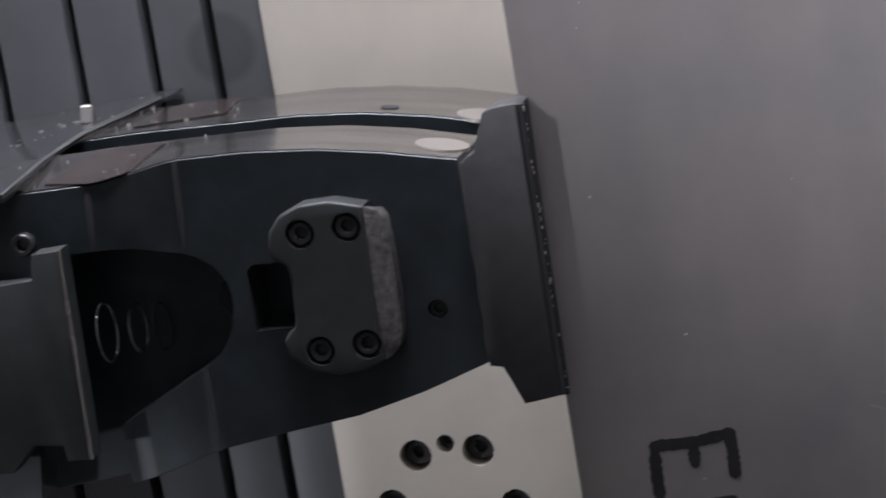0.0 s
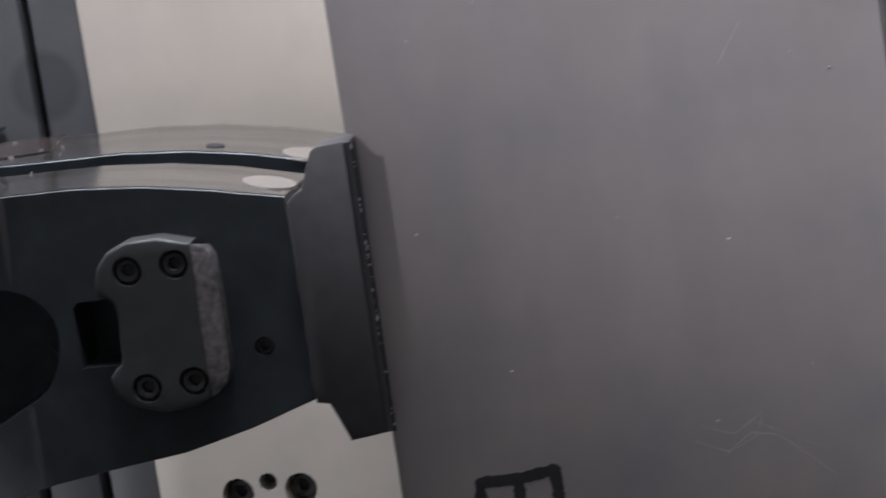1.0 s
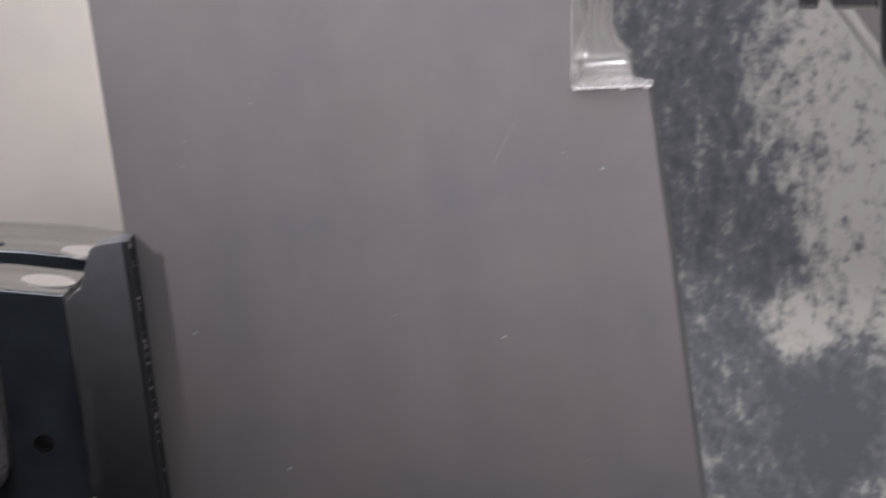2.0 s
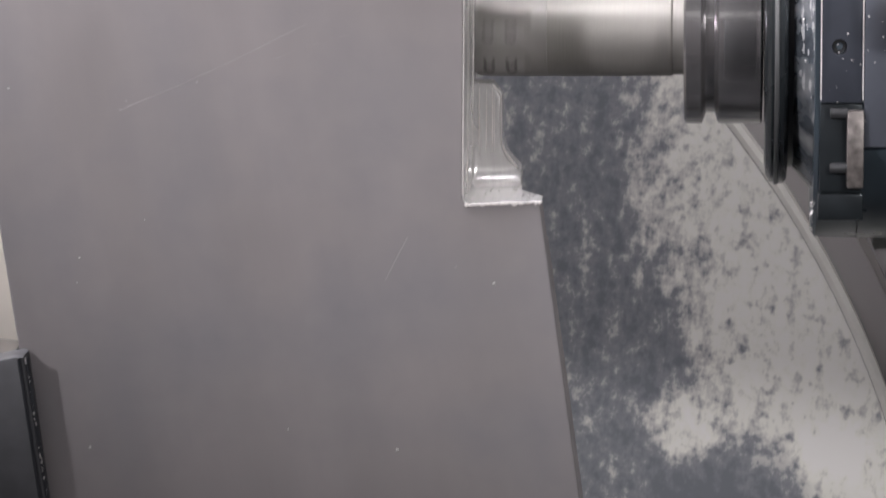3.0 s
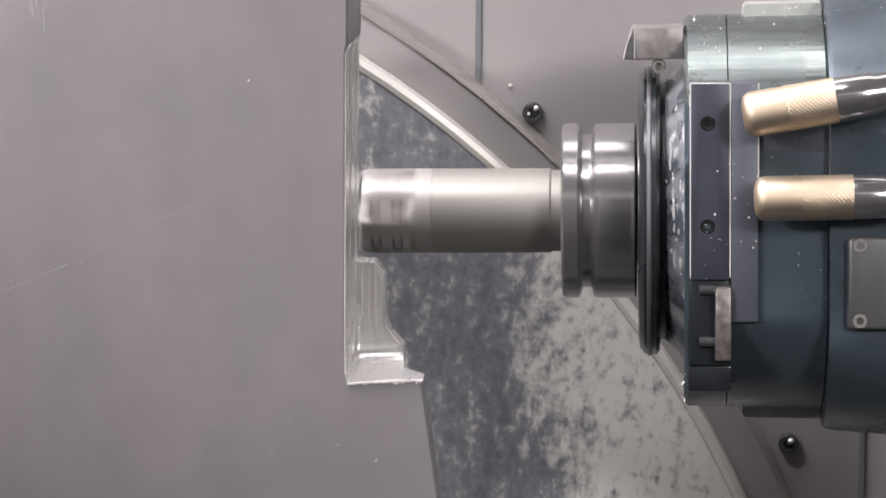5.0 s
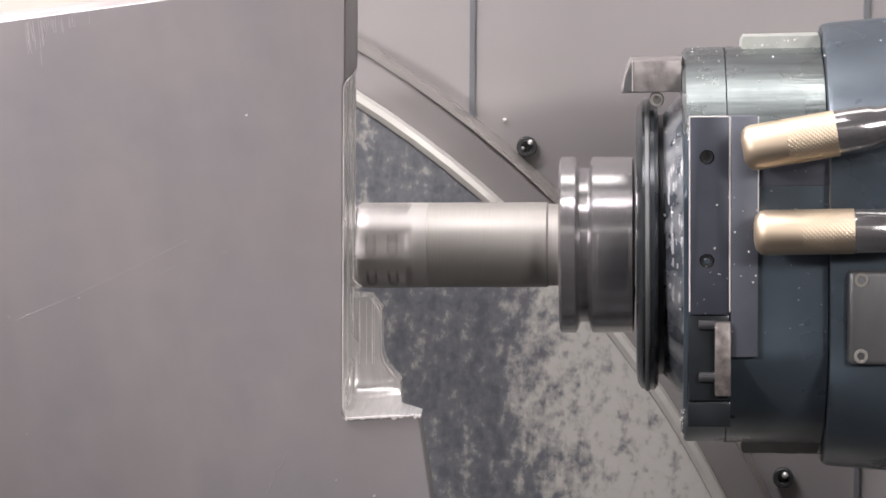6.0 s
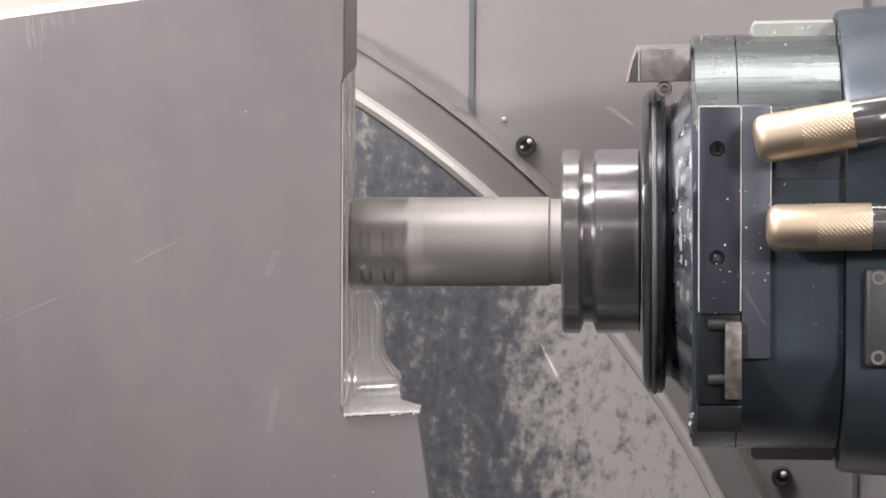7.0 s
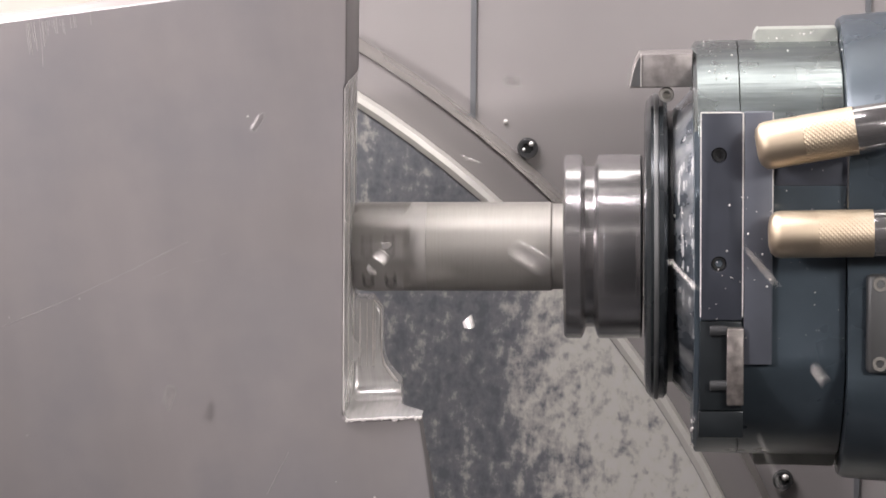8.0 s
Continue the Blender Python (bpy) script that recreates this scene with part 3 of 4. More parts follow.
            left.append(p + nrm * w)
            right_.append(p - nrm * w * random.uniform(0.9, 1.05))
        ring = left + [path[-1] + (path[-1] - path[-2]).normalized() * 0.0013] + right_[::-1] + [path[0] - (path[1] - path[0]).normalized() * 0.0013]
        part("marker_stroke", prism([(p.x, p.y) for p in ring], -0.00012 - 0.00002 * strokes.index(s), 0.0001), M_INK, blk, "black hand-drawn marker stroke")
    # scratches
    scr = list(SCRATCH)
    for _ in range(30):
        x = min(random.uniform(0.0195, 0.043), random.uniform(0.0195, 0.043))
        z, d = 1.3437 + (x - 0.0205) * 0.14, random.uniform(0.0015, 0.006) + max(0.0, 0.03 - x) * random.uniform(0, 0.7)
        scr.append(([(x, z), (x + d * 0.05, z - d * 0.5), (x + d * 0.12, z - d)], random.uniform(0.00008, 0.0003)))
    for s, w in scr:
        pts3 = []
        for (xa, za), (xb, zb) in zip(s, s[1:]):
            for k in range(6):
                t = k / 6
                u, v = lo(xa + (xb - xa) * t, za + (zb - za) * t)
                pts3.append((u, 0.00005, v + random.uniform(-1, 1) * 0.00012))
        u, v = lo(*s[-1])
        pts3.append((u, 0.00005, v))
        part("scratch", tube(pts3, [w * random.uniform(0.5, 1.0) for _ in pts3], 5), M_SCRATCH, blk, "fine bright scratch")
    random.seed(9)
    q = None
    for _ in range(22):
        u, v = random.uniform(0.01, 0.18), random.uniform(-0.02, 0.31)
        if v > 0.19 and u > 0.15:
            continue
        r = random.choice((0.00012, 0.00015, 0.0002, 0.0003))
        q = box(u - r, u + r * random.uniform(1, 2.5), -r, 0.0002, v - r, v + r * 0.8, bm=q)
    tagged(part("chip_dust", q, M_CHIP, blk, "tiny bright chips stuck on the face"), kind="stuff")
    return blk


SCRATCH = [
    ([(0.0105, 1.2395), (0.0339, 1.2496), (0.0553, 1.2600), (0.0747, 1.2700)], 0.00012),
    ([(0.0495, 1.2518), (0.0728, 1.2618), (0.0940, 1.2679)], 8e-05),
    ([(0.1017, 1.1829), (0.1056, 1.1908), (0.1091, 1.1978)], 0.0002),
    ([(0.0949, 1.0527), (0.1065, 1.0492), (0.1142, 1.0565), (0.1238, 1.0558), (0.1353, 1.0484), (0.1427, 1.0431)], 0.000168),
    ([(0.0968, 1.0578), (0.1084, 1.0556), (0.1179, 1.0639)], 0.0001344),
    ([(0.1118, 1.0613), (0.1276, 1.0560), (0.1391, 1.0525)], 0.0001176),
    ([(0.1179, 1.0635), (0.1161, 1.0555), (0.1065, 1.0488)], 0.0001344),
    ([(0.0241, 1.3451), (0.0250, 1.3365), (0.0253, 1.3289)], 0.0002),
    ([(0.0299, 1.3458), (0.0304, 1.3404)], 0.0003),
    ([(0.0212, 1.3442), (0.0227, 1.3375)], 0.0003),
    ([(0.0357, 1.3466), (0.0362, 1.3424)], 0.0003),
    ([(0.0414, 1.3474), (0.0418, 1.3434)], 0.0002),
]
workpiece()


# ---- the clamping jaw ----
def jaw():
    j = thing("clamping_jaw", TILT, "black steel clamping jaw with bolted cover plate gripping the block", "clamp")
    top = los([(-0.30, 1.094), (-0.2102, 1.1147), (-0.1786, 1.1201), (-0.1472, 1.132), (-0.12, 1.1357), (-0.0943, 1.1373), (-0.07, 1.1368), (-0.0457, 1.1346)])
    bot = los([(-0.30, 0.98), (-0.2, 1.003), (-0.1638, 1.0122), (-0.1328, 1.0285), (-0.107, 1.0362), (-0.081, 1.0435), (-0.058, 1.053), (-0.0359, 1.0636)])
    ul, ur = -0.29, lo(-0.0457, 1.1346)[0]
    us = sorted(list(np.linspace(ul, ur, 34)) + [lo(-0.1786, 1.1201)[0] + d for d in (-0.003, 0.003)] + [lo(-0.1472, 1.132)[0] + d for d in (-0.003, 0.003)])
    bend = [ul, lo(-0.1786, 1.1201)[0] - 0.003, lo(-0.1786, 1.1201)[0] + 0.003, lo(-0.1472, 1.132)[0] - 0.003, lo(-0.1472, 1.132)[0] + 0.003, lo(-0.066, 1.1365)[0], ur]

    def height(u, y):
        """The tops; towards the root they rise to the back."""
        return float(np.interp(u, [p[0] for p in top], [p[1] for p in top])) + 0.25 * min(1.0, max(0.0, (-0.124 - u) / 0.033)) * max(0.0, min(y, 0.036) - 0.004)

    def arm(y_front, y_back, follow):
        b = bmesh.new()
        rings = []
        for u in us:
            zb = float(np.interp(u, [p[0] for p in bot], [p[1] for p in bot]))
            yf = y_front + (float(np.interp(u, bend, [0.016, 0.0125, 0.011, 0.001, 0.0, 0.0, 0.003])) if follow else 0)
            c = 0.0003
            rings.append([b.verts.new(p) for p in ((u, yf + c, height(u, yf)), (u, yf, height(u, yf) - c), (u, yf, zb + c), (u, yf + c, zb), (u, y_back - c, zb), (u, y_back, zb + c), (u, y_back, height(u, y_back) - c), (u, y_back - c, height(u, y_back)), (u, max(0.007, y_front + 0.01), height(u, max(0.007, y_front + 0.01)) - 0.0002))])
        for p, q in zip(rings, rings[1:]):
            for k in range(9):
                b.faces.new((p[k], p[(k + 1) % 9], q[(k + 1) % 9], q[k]))
        b.faces.new(rings[0][::-1])
        b.faces.new(rings[-1])
        return b
    front = part("front_arm", arm(-0.008, 0.034, True), M_BLACK, j)
    rear = part("rear_arm", arm(0.057, 0.110, False), M_BLACK, j)
    # pocket with the return spring, and the keyway beside the cover plate
    bore = los([(-0.205, 1.0925), (-0.188, 1.0945), (-0.165, 1.0982), (-0.144, 1.0990), (-0.1385, 1.0980), (-0.134, 1.0958), (-0.1305, 1.0928), (-0.128, 1.0895), (-0.1265, 1.0855), (-0.126, 1.081),
                (-0.1262, 1.0765), (-0.1270, 1.072), (-0.1287, 1.0678), (-0.131, 1.064), (-0.1345, 1.0602), (-0.139, 1.057), (-0.173, 1.032), (-0.1675, 0.995), (-0.205, 0.99)])
    cut(front, prism(bore, -0.03, 0.022))
    k0, k1 = lo(-0.1178, 1.0722), lo(-0.100, 1.0985)
    cut(front, prism([(k0[0], k0[1]), (k1[0], k0[1]), (k1[0], k1[1]), (k0[0] + 0.002, k1[1]), (k0[0], k1[1] - 0.002)], -0.03, 0.012))
    # deeper coils get darker steel: the pocket's shade is in their colour
    for x, rr, deep, m in ((-0.1769, 0.0107, 0.004, M_CHROME), (-0.1680, 0.0088, 0.012, M_HOLDER), (-0.1605, 0.0085, 0.016, M_PAD)):
        u, v = lo(x, 1.0665)
        ring = [(u + 0.0016 * math.cos(a), deep + rr * 0.55 * math.cos(a), v + rr * math.sin(a)) for a in np.linspace(0, 2 * math.pi, 32)]
        part("spring_coil", tube(ring, 0.0006, 8), m, j, "spring coil, dimmer the deeper it sits")
    # bright curved tops
    for y0, y1, name in ((-0.0072, 0.0333, "front_top"), (0.0578, 0.1093, "rear_top")):
        b = bmesh.new()
        rows = []
        for u in [w for w in us if w > -0.21]:
            f = float(np.interp(u, bend, [0.016, 0.0125, 0.011, 0.001, 0.0, 0.0, 0.003])) if y0 < 0 else 0.0
            rows.append([b.verts.new((u, y, height(u, y) + d)) for y, d in [(y, 0.0003) for y in np.linspace(y0 + f, y1, 9)]])
        for p, q in zip(rows, rows[1:]):
            for k in range(8):
                b.faces.new((p[k], q[k], q[k + 1], p[k + 1]))
        part(name, b, M_TOP, j, "polished curved top of the jaw")
    # round plugs in the tops, a near-black disc for the shade of a drilled hole, and reddish shims
    for x, y, z, rx_, ry_ in ((-0.055, 0.012, 1.1367, 0.0125, 0.0125), (-0.053, 0.066, 1.1365, 0.0105, 0.012)):
        u, v = lo(x, z)
        v = float(np.interp(u, [p[0] for p in top], [p[1] for p in top]))
        b = bmesh.new()
        bmesh.ops.create_cone(b, cap_ends=True, segments=40, radius1=0.0098, radius2=0.0094, depth=0.0012)
        o = part("plug", b, M_PLUG, j, "pale round plug")
        o.location, o.rotation_euler = (u, y, v + 0.0002), (0, radians(13.4), 0)
    u, v = lo(-0.0875, 1.137)
    b = bmesh.new()
    bmesh.ops.create_cone(b, cap_ends=True, segments=24, radius1=0.0033, radius2=0.0033, depth=0.001)
    o = part("hole_disc", b, M_SLOT, j, "near-black disc for a drilled hole's shade")
    o.location = (u, 0.0675, float(np.interp(u, [p[0] for p in top], [p[1] for p in top])) + 0.0002)
    o.rotation_euler = (0, radians(9.4), 0)
    for corners in ([[-0.178, 0.009, 0.1304], [-0.1626, 0.0303, 0.1361], [-0.1378, 0.0299, 0.1365], [-0.1432, -0.0013, 0.1326]], [[-0.1622, 0.0667, 0.1374], [-0.1565, 0.1063, 0.1375], [-0.1334, 0.1111, 0.1371], [-0.1297, 0.077, 0.137]]):
        b = bmesh.new()
        rows = []
        p0, p1, p2, p3 = [Vector(c) for c in corners]
        for i in range(9):
            l, m = p0.lerp(p1, i / 8), p3.lerp(p2, i / 8)
            row = []
            for k in range(7):
                q = l.lerp(m, k / 6)
                row.append(b.verts.new((q.x, q.y, height(q.x, q.y) + 0.0009)))
            rows.append(row)
        for p, q in zip(rows, rows[1:]):
            for k in range(6):
                b.faces.new((p[k], q[k], q[k + 1], p[k + 1]))
        o = part("shim", b, M_SHIM, j, "reddish sliding shim")
        o.modifiers.new("thick", "SOLIDIFY").thickness = 0.0004
    # glossy floor sheet towards the table, ended by a thin scraper strip
    s0, s1 = Vector([-0.1881, -0.0082, 0.1296]), Vector([-0.1694, 0.1209, 0.1376])
    b = bmesh.new()
    rows = []
    for u in np.linspace(-0.29, s1.x, 40):
        yf = float(np.interp(u, [-0.29, s0.x, s1.x], [0.012, s0.y, s1.y]))
        rows.append([b.verts.new((u, yf + (0.149 - yf) * k / 5, height(u, yf + (0.149 - yf) * k / 5) + 0.0012)) for k in range(6)])
    for p, q in zip(rows, rows[1:]):
        for k in range(5):
            b.faces.new((p[k], q[k], q[k + 1], p[k + 1]))
    o = part("floor_sheet", b, M_LEDGE, j, "glossy dark floor sheet")
    o.modifiers.new("thick", "SOLIDIFY").thickness = 0.001
    ends = [s0.lerp(s1, t) for t in (0.0, 0.25, 0.5, 0.75, 1.0)]
    part("scraper", tube([(p.x, p.y, height(p.x, p.y) + 0.0024) for p in ends], 0.0012, 4), M_PAD, j, "thin grey scraper strip")
    # painted highlights: pale strips for the reflections along the bends of the face
    for (xa, za), (xb, zb) in [((-0.1822, 1.1165), (-0.1808, 1.0955)), ((-0.1455, 1.1312), (-0.1430, 1.1005)), ((-0.1372, 1.0575), (-0.1332, 1.0277))]:
        p, q = lo(xa, za), lo(xb, zb)
        rows = []
        for k in range(9):
            u, v = p[0] + (q[0] - p[0]) * k / 8, p[1] + (q[1] - p[1]) * k / 8
            y = -0.008 + float(np.interp(u, bend, [0.016, 0.0125, 0.011, 0.001, 0.0, 0.0, 0.003]))
            rows.append((u, y + 0.0013, v))
        part("bend_highlight", tube(rows, [0.0016] + [0.0018] * 5 + [0.0017, 0.0015, 0.0013], 16), M_PAD, j, "greyish strip painted as a highlight on the bend")
    return j


JAW = jaw()


def cover_plate():
    """The bolted cover on the jaw's face, with a rough bevel on its far side."""
    raw = los([(-0.1094, 1.11), (-0.1062, 1.1154), (-0.0991, 1.1196), (-0.088, 1.1215), (-0.0762, 1.1201), (-0.0757, 1.1163), (-0.0742, 1.1055), (-0.0726, 1.0907), (-0.0708, 1.0769), (-0.07, 1.0719), (-0.0689, 1.0666), (-0.0758, 1.0627), (-0.0859, 1.0602), (-0.097, 1.0618), (-0.1035, 1.0662), (-0.1051, 1.0716), (-0.1036, 1.0746), (-0.1015, 1.0763), (-0.1011, 1.0787), (-0.102, 1.0927), (-0.1032, 1.0976), (-0.1058, 1.0996), (-0.1088, 1.1004), (-0.11, 1.1044)])
    pl = part("cover_plate", prism(raw, -0.018, -0.0079, 0.0011, 3, front_only=True), M_PLATE, JAW, "dark grey rounded cover plate with a sawn bevel")
    # the bevel: a sloping slab along the outer side
    q = bmesh.new()
    outer = los([(-0.0718, 1.118), (-0.0695, 1.1151), (-0.0674, 1.1047), (-0.0654, 1.0899), (-0.064, 1.076), (-0.0651, 1.0709), (-0.0685, 1.0664)])
    inner = los([(-0.0761, 1.1201), (-0.0756, 1.1164), (-0.0742, 1.1056), (-0.0726, 1.0908), (-0.0708, 1.0769), (-0.0699, 1.0719), (-0.0689, 1.0666)])
    vi = [q.verts.new((u, -0.0179, v)) for u, v in inner]
    vo = [q.verts.new((u, -0.0140, v)) for u, v in outer]
    vb = [q.verts.new((u + 0.0002, -0.0078, v)) for u, v in outer]
    for i in range(len(inner) - 1):
        q.faces.new((vi[i], vi[i + 1], vo[i + 1], vo[i]))
        q.faces.new((vo[i], vo[i + 1], vb[i + 1], vb[i]))
    q.faces.new((vi[0], vo[0], vb[0]))
    q.faces.new((vi[-1], vb[-1], vo[-1]))
    part("sawn_bevel", q, M_BEVEL, pl, "rough pale sawn bevel")
    bm_ = bolt_mesh("cap_screw", 0.0042, 0.004, M_BOLT)
    for x, z in ((-0.0984, 1.1097), (-0.0819, 1.1127), (-0.0923, 1.0687), (-0.0757, 1.0718)):
        u, v = lo(x, z)
        c = bmesh.new()
        bmesh.ops.create_cone(c, cap_ends=True, segments=32, radius1=0.0052, radius2=0.0052, depth=0.008, matrix=Matrix.Translation((u, -0.018, v)) @ pose(0, 0, 0, 90))
        cut(pl, c)
        share("cap_screw", bm_, pl, pose(u, -0.0172, v))
    u, v = lo(-0.0531, 1.0823)
    front = [o for o in JAW.children if o.name.startswith("front_arm")][0]
    c = bmesh.new()
    bmesh.ops.create_cone(c, cap_ends=True, segments=32, radius1=0.0034, radius2=0.0034, depth=0.02, matrix=Matrix.Translation((u, -0.008, v)) @ pose(0, 0, 0, 90))
    cut(front, c)
    share("set_screw", bolt_mesh("set_screw", 0.0031, 0.004, M_BOLT), JAW, pose(u, -0.0055, v))


cover_plate()


def grip_pad():
    """The flap-shaped gripping pad between jaw and block, with a ribbed outer edge."""
    out = los([(-0.0345, 1.1525), (-0.0322, 1.1542), (-0.0235, 1.1562), (-0.0217, 1.1555), (-0.0089, 1.0553), (-0.0215, 1.0518), (-0.0265, 1.0605), (-0.0290, 1.0645), (-0.0334, 1.0647),
               (-0.0352, 1.0720), (-0.0358, 1.083), (-0.0372, 1.0875), (-0.0378, 1.1000), (-0.0395, 1.1050), (-0.0400, 1.1150), (-0.0428, 1.1345), (-0.0405, 1.1372), (-0.0378, 1.139)])
    pad = part("grip_pad", prism(out, -0.0145, -0.0003, 0.0008, 2, front_only=True), M_PAD, JAW, "dark phosphated gripping pad")
    top, bot = (-0.0217, 1.1558), (-0.0082, 1.0555)
    # the outer two are near-black: the grooves' shade is in their colour
    for k, (off, yy, rr) in enumerate(((-0.0009, -0.0142, 0.0006), (0.0001, -0.0132, 0.0008), (0.0014, -0.0125, 0.0007))):
        pts = []
        for i in range(30):
            t = i / 29
            u, v = lo(top[0] + (bot[0] - top[0]) * t + off, top[1] + (bot[1] - top[1]) * t)
            pts.append((u, yy, v))
        part("rib", tube(pts, rr, 8), M_SLOT if k != 1 else M_PAD, pad, "long rib or dark groove line on the pad's edge")
    # tiny bright beads of coolant on the rib
    q = None
    random.seed(12)
    for i in range(46):
        t = random.uniform(0.01, 0.99)
        u, v = lo(top[0] + (bot[0] - top[0]) * t + random.uniform(0.0011, 0.0018), top[1] + (bot[1] - top[1]) * t)
        b = bmesh.new()
        r = random.choice((0.0001, 0.00013, 0.00016, 0.0002, 0.0003))
        bmesh.ops.create_icosphere(b, subdivisions=1, radius=r, matrix=Matrix.Translation((u, -0.0131, v)) @ Matrix.Diagonal((1, 1, random.uniform(1, 4), 1)))
        q = join(q, b)
    tagged(part("coolant_beads", q, M_CHIP, pad, "tiny bright coolant beads"), kind="stuff")


grip_pad()


def guide_block():
    """The square-edged guide at the jaw's root."""
    g = thing("guide_block", TILT, "dark grey square guide block beside the jaw", "guide block")
    pts = los([(-0.30, 1.072)] + [(-0.2103, 1.0861), (-0.1986, 1.0885), (-0.1981, 1.0977), (-0.1878, 1.0997), (-0.1791, 1.0242), (-0.1883, 1.0227), (-0.1897, 1.0285), (-0.2007, 1.028), (-0.2087, 1.0175)] + [(-0.30, 1.003)])
    part("body", prism(pts, -0.012, -0.002, 0.0005, 2, front_only=True), M_PLATE, g)
    e = los([(-0.1878, 1.0997), (-0.1791, 1.0242)])
    part("bright_edge", tube([(e[0][0], -0.0123, e[0][1]), (e[1][0], -0.0123, e[1][1])], 0.0008, 6), M_PLUG, g, "bright front edge")
    u, v = lo(-0.2035, 1.0975)
    share("cap_screw", bolt_mesh("guide_screw", 0.0042, 0.004, M_BOLT), g, pose(u, -0.006, v + 0.002))


guide_block()


# ---- the milling spindle ----
AX = (0.2012, 0.035, 1.2655)
SPINDLE_TILT = -0.9
S = {}


def spindle():
    s = thing("milling_spindle", pose(*AX, 0, SPINDLE_TILT, 0), "navy steel milling spindle head with brass coolant nozzles", "machine spindle")
    S["spindle"] = s
    part("collar", lathe([(0.029, 0.046), (0.0295, 0.0505), (0.0312, 0.0528), (0.0355, 0.0532), (0.0368, 0.0515), (0.0372, 0.046)], 128), M_COLLAR, s, "dark glossy seal collar")
    part("collar_ring", lathe([(0.0322, 0.05325), (0.0326, 0.0536), (0.0335, 0.0536), (0.0339, 0.05325)], 128), M_COVER, s, "thin steel ring")
    part("seal", lathe([(0.0365, 0.044), (0.0367, 0.0475), (0.0392, 0.0475), (0.0394, 0.044)], 96), M_RUBBER, s)
    part("nose_cone", lathe([(0.0378, 0.040), (0.0380, 0.0462), (0.0395, 0.0485), (0.0475, 0.0572), (0.049, 0.058), (0.049, 0.04)], 128), M_CONE, s, "navy nose cone with splashes and a sheen in its colour")
    flat = -0.0655
    def crown_split(ob, z):
        """Navy M_HEAD on faces below the height z, M_RING over it."""
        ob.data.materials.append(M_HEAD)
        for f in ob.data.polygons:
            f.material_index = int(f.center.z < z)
    crown_split(part("front_ring", lathe([(0.0455, 0.05), (0.0455, 0.0700), (0.0468, 0.0718), (0.0607, 0.0722), (0.0607, 0.05)], 160, flat), M_RING, s), 0.045)
    crown_split(part("rear_ring", lathe([(0.0611, 0.05), (0.0611, 0.0722), (0.0955, 0.0726), (0.0955, 0.05)], 160, flat), M_RING, s), 0.045)
    part("housing", lathe([(0.0672, 0.07), (0.0672, 0.0755), (0.0680, 0.0768), (0.0948, 0.0772), (0.0956, 0.0760), (0.0956, 0.07)], 128, -0.006), M_LUG, s, "pale top of the housing")
    part("rear_housing", lathe([(0.0960, 0.07), (0.0962, 0.0795), (0.098, 0.0806), (0.16, 0.086), (0.4, 0.09), (0.4, 0.05)], 128, -0.070), M_HEAD, s, "dark blue rear housing")

    # front panels in the flat
    y = flat
    for x0, x1, z0, z1, name in ((0.0475, 0.0611, -0.0155, 0.0537, "front_panel"), (0.0618, 0.0712, -0.0305, 0.0537, "side_panel")):
        pan = part(name, box(x0, x1, y - 0.0022, y + 0.004, z0, z1, 0.0004, 2), M_SIDE if name == "side_panel" else M_PANEL, s, "dark steel panel with bright edges")
        if name == "front_panel":
            for z in (0.0396, 0.0033):
                c = bmesh.new()
                bmesh.ops.create_cone(c, cap_ends=True, segments=28, radius1=0.0026, radius2=0.0026, depth=0.008, matrix=Matrix.Translation((0.0535, y - 0.002, z)) @ pose(0, 0, 0, 90))
                cut(pan, c)
    edge = [((0.0475, 0.0537), (0.0611, 0.0537)), ((0.0475, -0.0145), (0.0475, 0.0537)), ((0.0614, -0.0145), (0.0614, 0.0537)), ((0.0712, 0.02), (0.0712, 0.0537))]
    for (xa, za), (xb, zb) in edge:
        part("bright_edge", tube([(xa, y - 0.002, za), (xb, y - 0.002, zb)], 0.00022, 5), M_BURR, s, "bright edge line")
    part("raised_plate", box(0.0716, 0.0962, y - 0.0005, y + 0.003, 0.0292, 0.0405, 0.0006), M_PANEL, s)
    part("joint_strip", box(0.0957, 0.0966, y - 0.002, y + 0.003, 0.018, 0.045, 0.0002), M_CHROME, s, "bright joint strip")
    b = bolt_mesh("panel_screw", 0.0025, 0.002, M_BOLT)
    for z in (0.0396, 0.0033):
        share("panel_screw", b, s, pose(0.0535 + 0.0, y - 0.0006, z))
    # key block on a dark slab that stands for its recess, the shade in its colour
    part("recess", box(0.0472, 0.0612, y - 0.0012, y + 0.003, -0.046, -0.0160, 0.0004), M_COLLAR, s, "dark slab standing for a shaded recess")
    part("key_block", box(0.0562, 0.0618, y - 0.0045, y + 0.002, -0.0440, -0.0180, 0.0006), M_KEY, s, "worn steel key block")
    for z in (-0.0190, -0.0375):
        q = lathe([(0, 0.0015), (0.0002, 0.0018), (0.006, 0.0018)], 16)
        o = part("key_screw", q, M_BOLT, s)
        o.location = (0.0505, y - 0.0022, z)
    part("lower_pad", box(0.0468, 0.0618, y - 0.001, y + 0.006, -0.0555, -0.0465, 0.0005), M_COLLAR, s)
    # sensor block over the collar
    q = prism([(0.0236, 0.0578), (0.0238, 0.0592), (0.0247, 0.0632), (0.0258, 0.0668), (0.0272, 0.0694), (0.0455, 0.0697), (0.0455, 0.0582)], -0.024, -0.006, 0.0005, 2)
    part("stop_block", q, M_KEYPALE, s, "worn steel stop block over the collar")
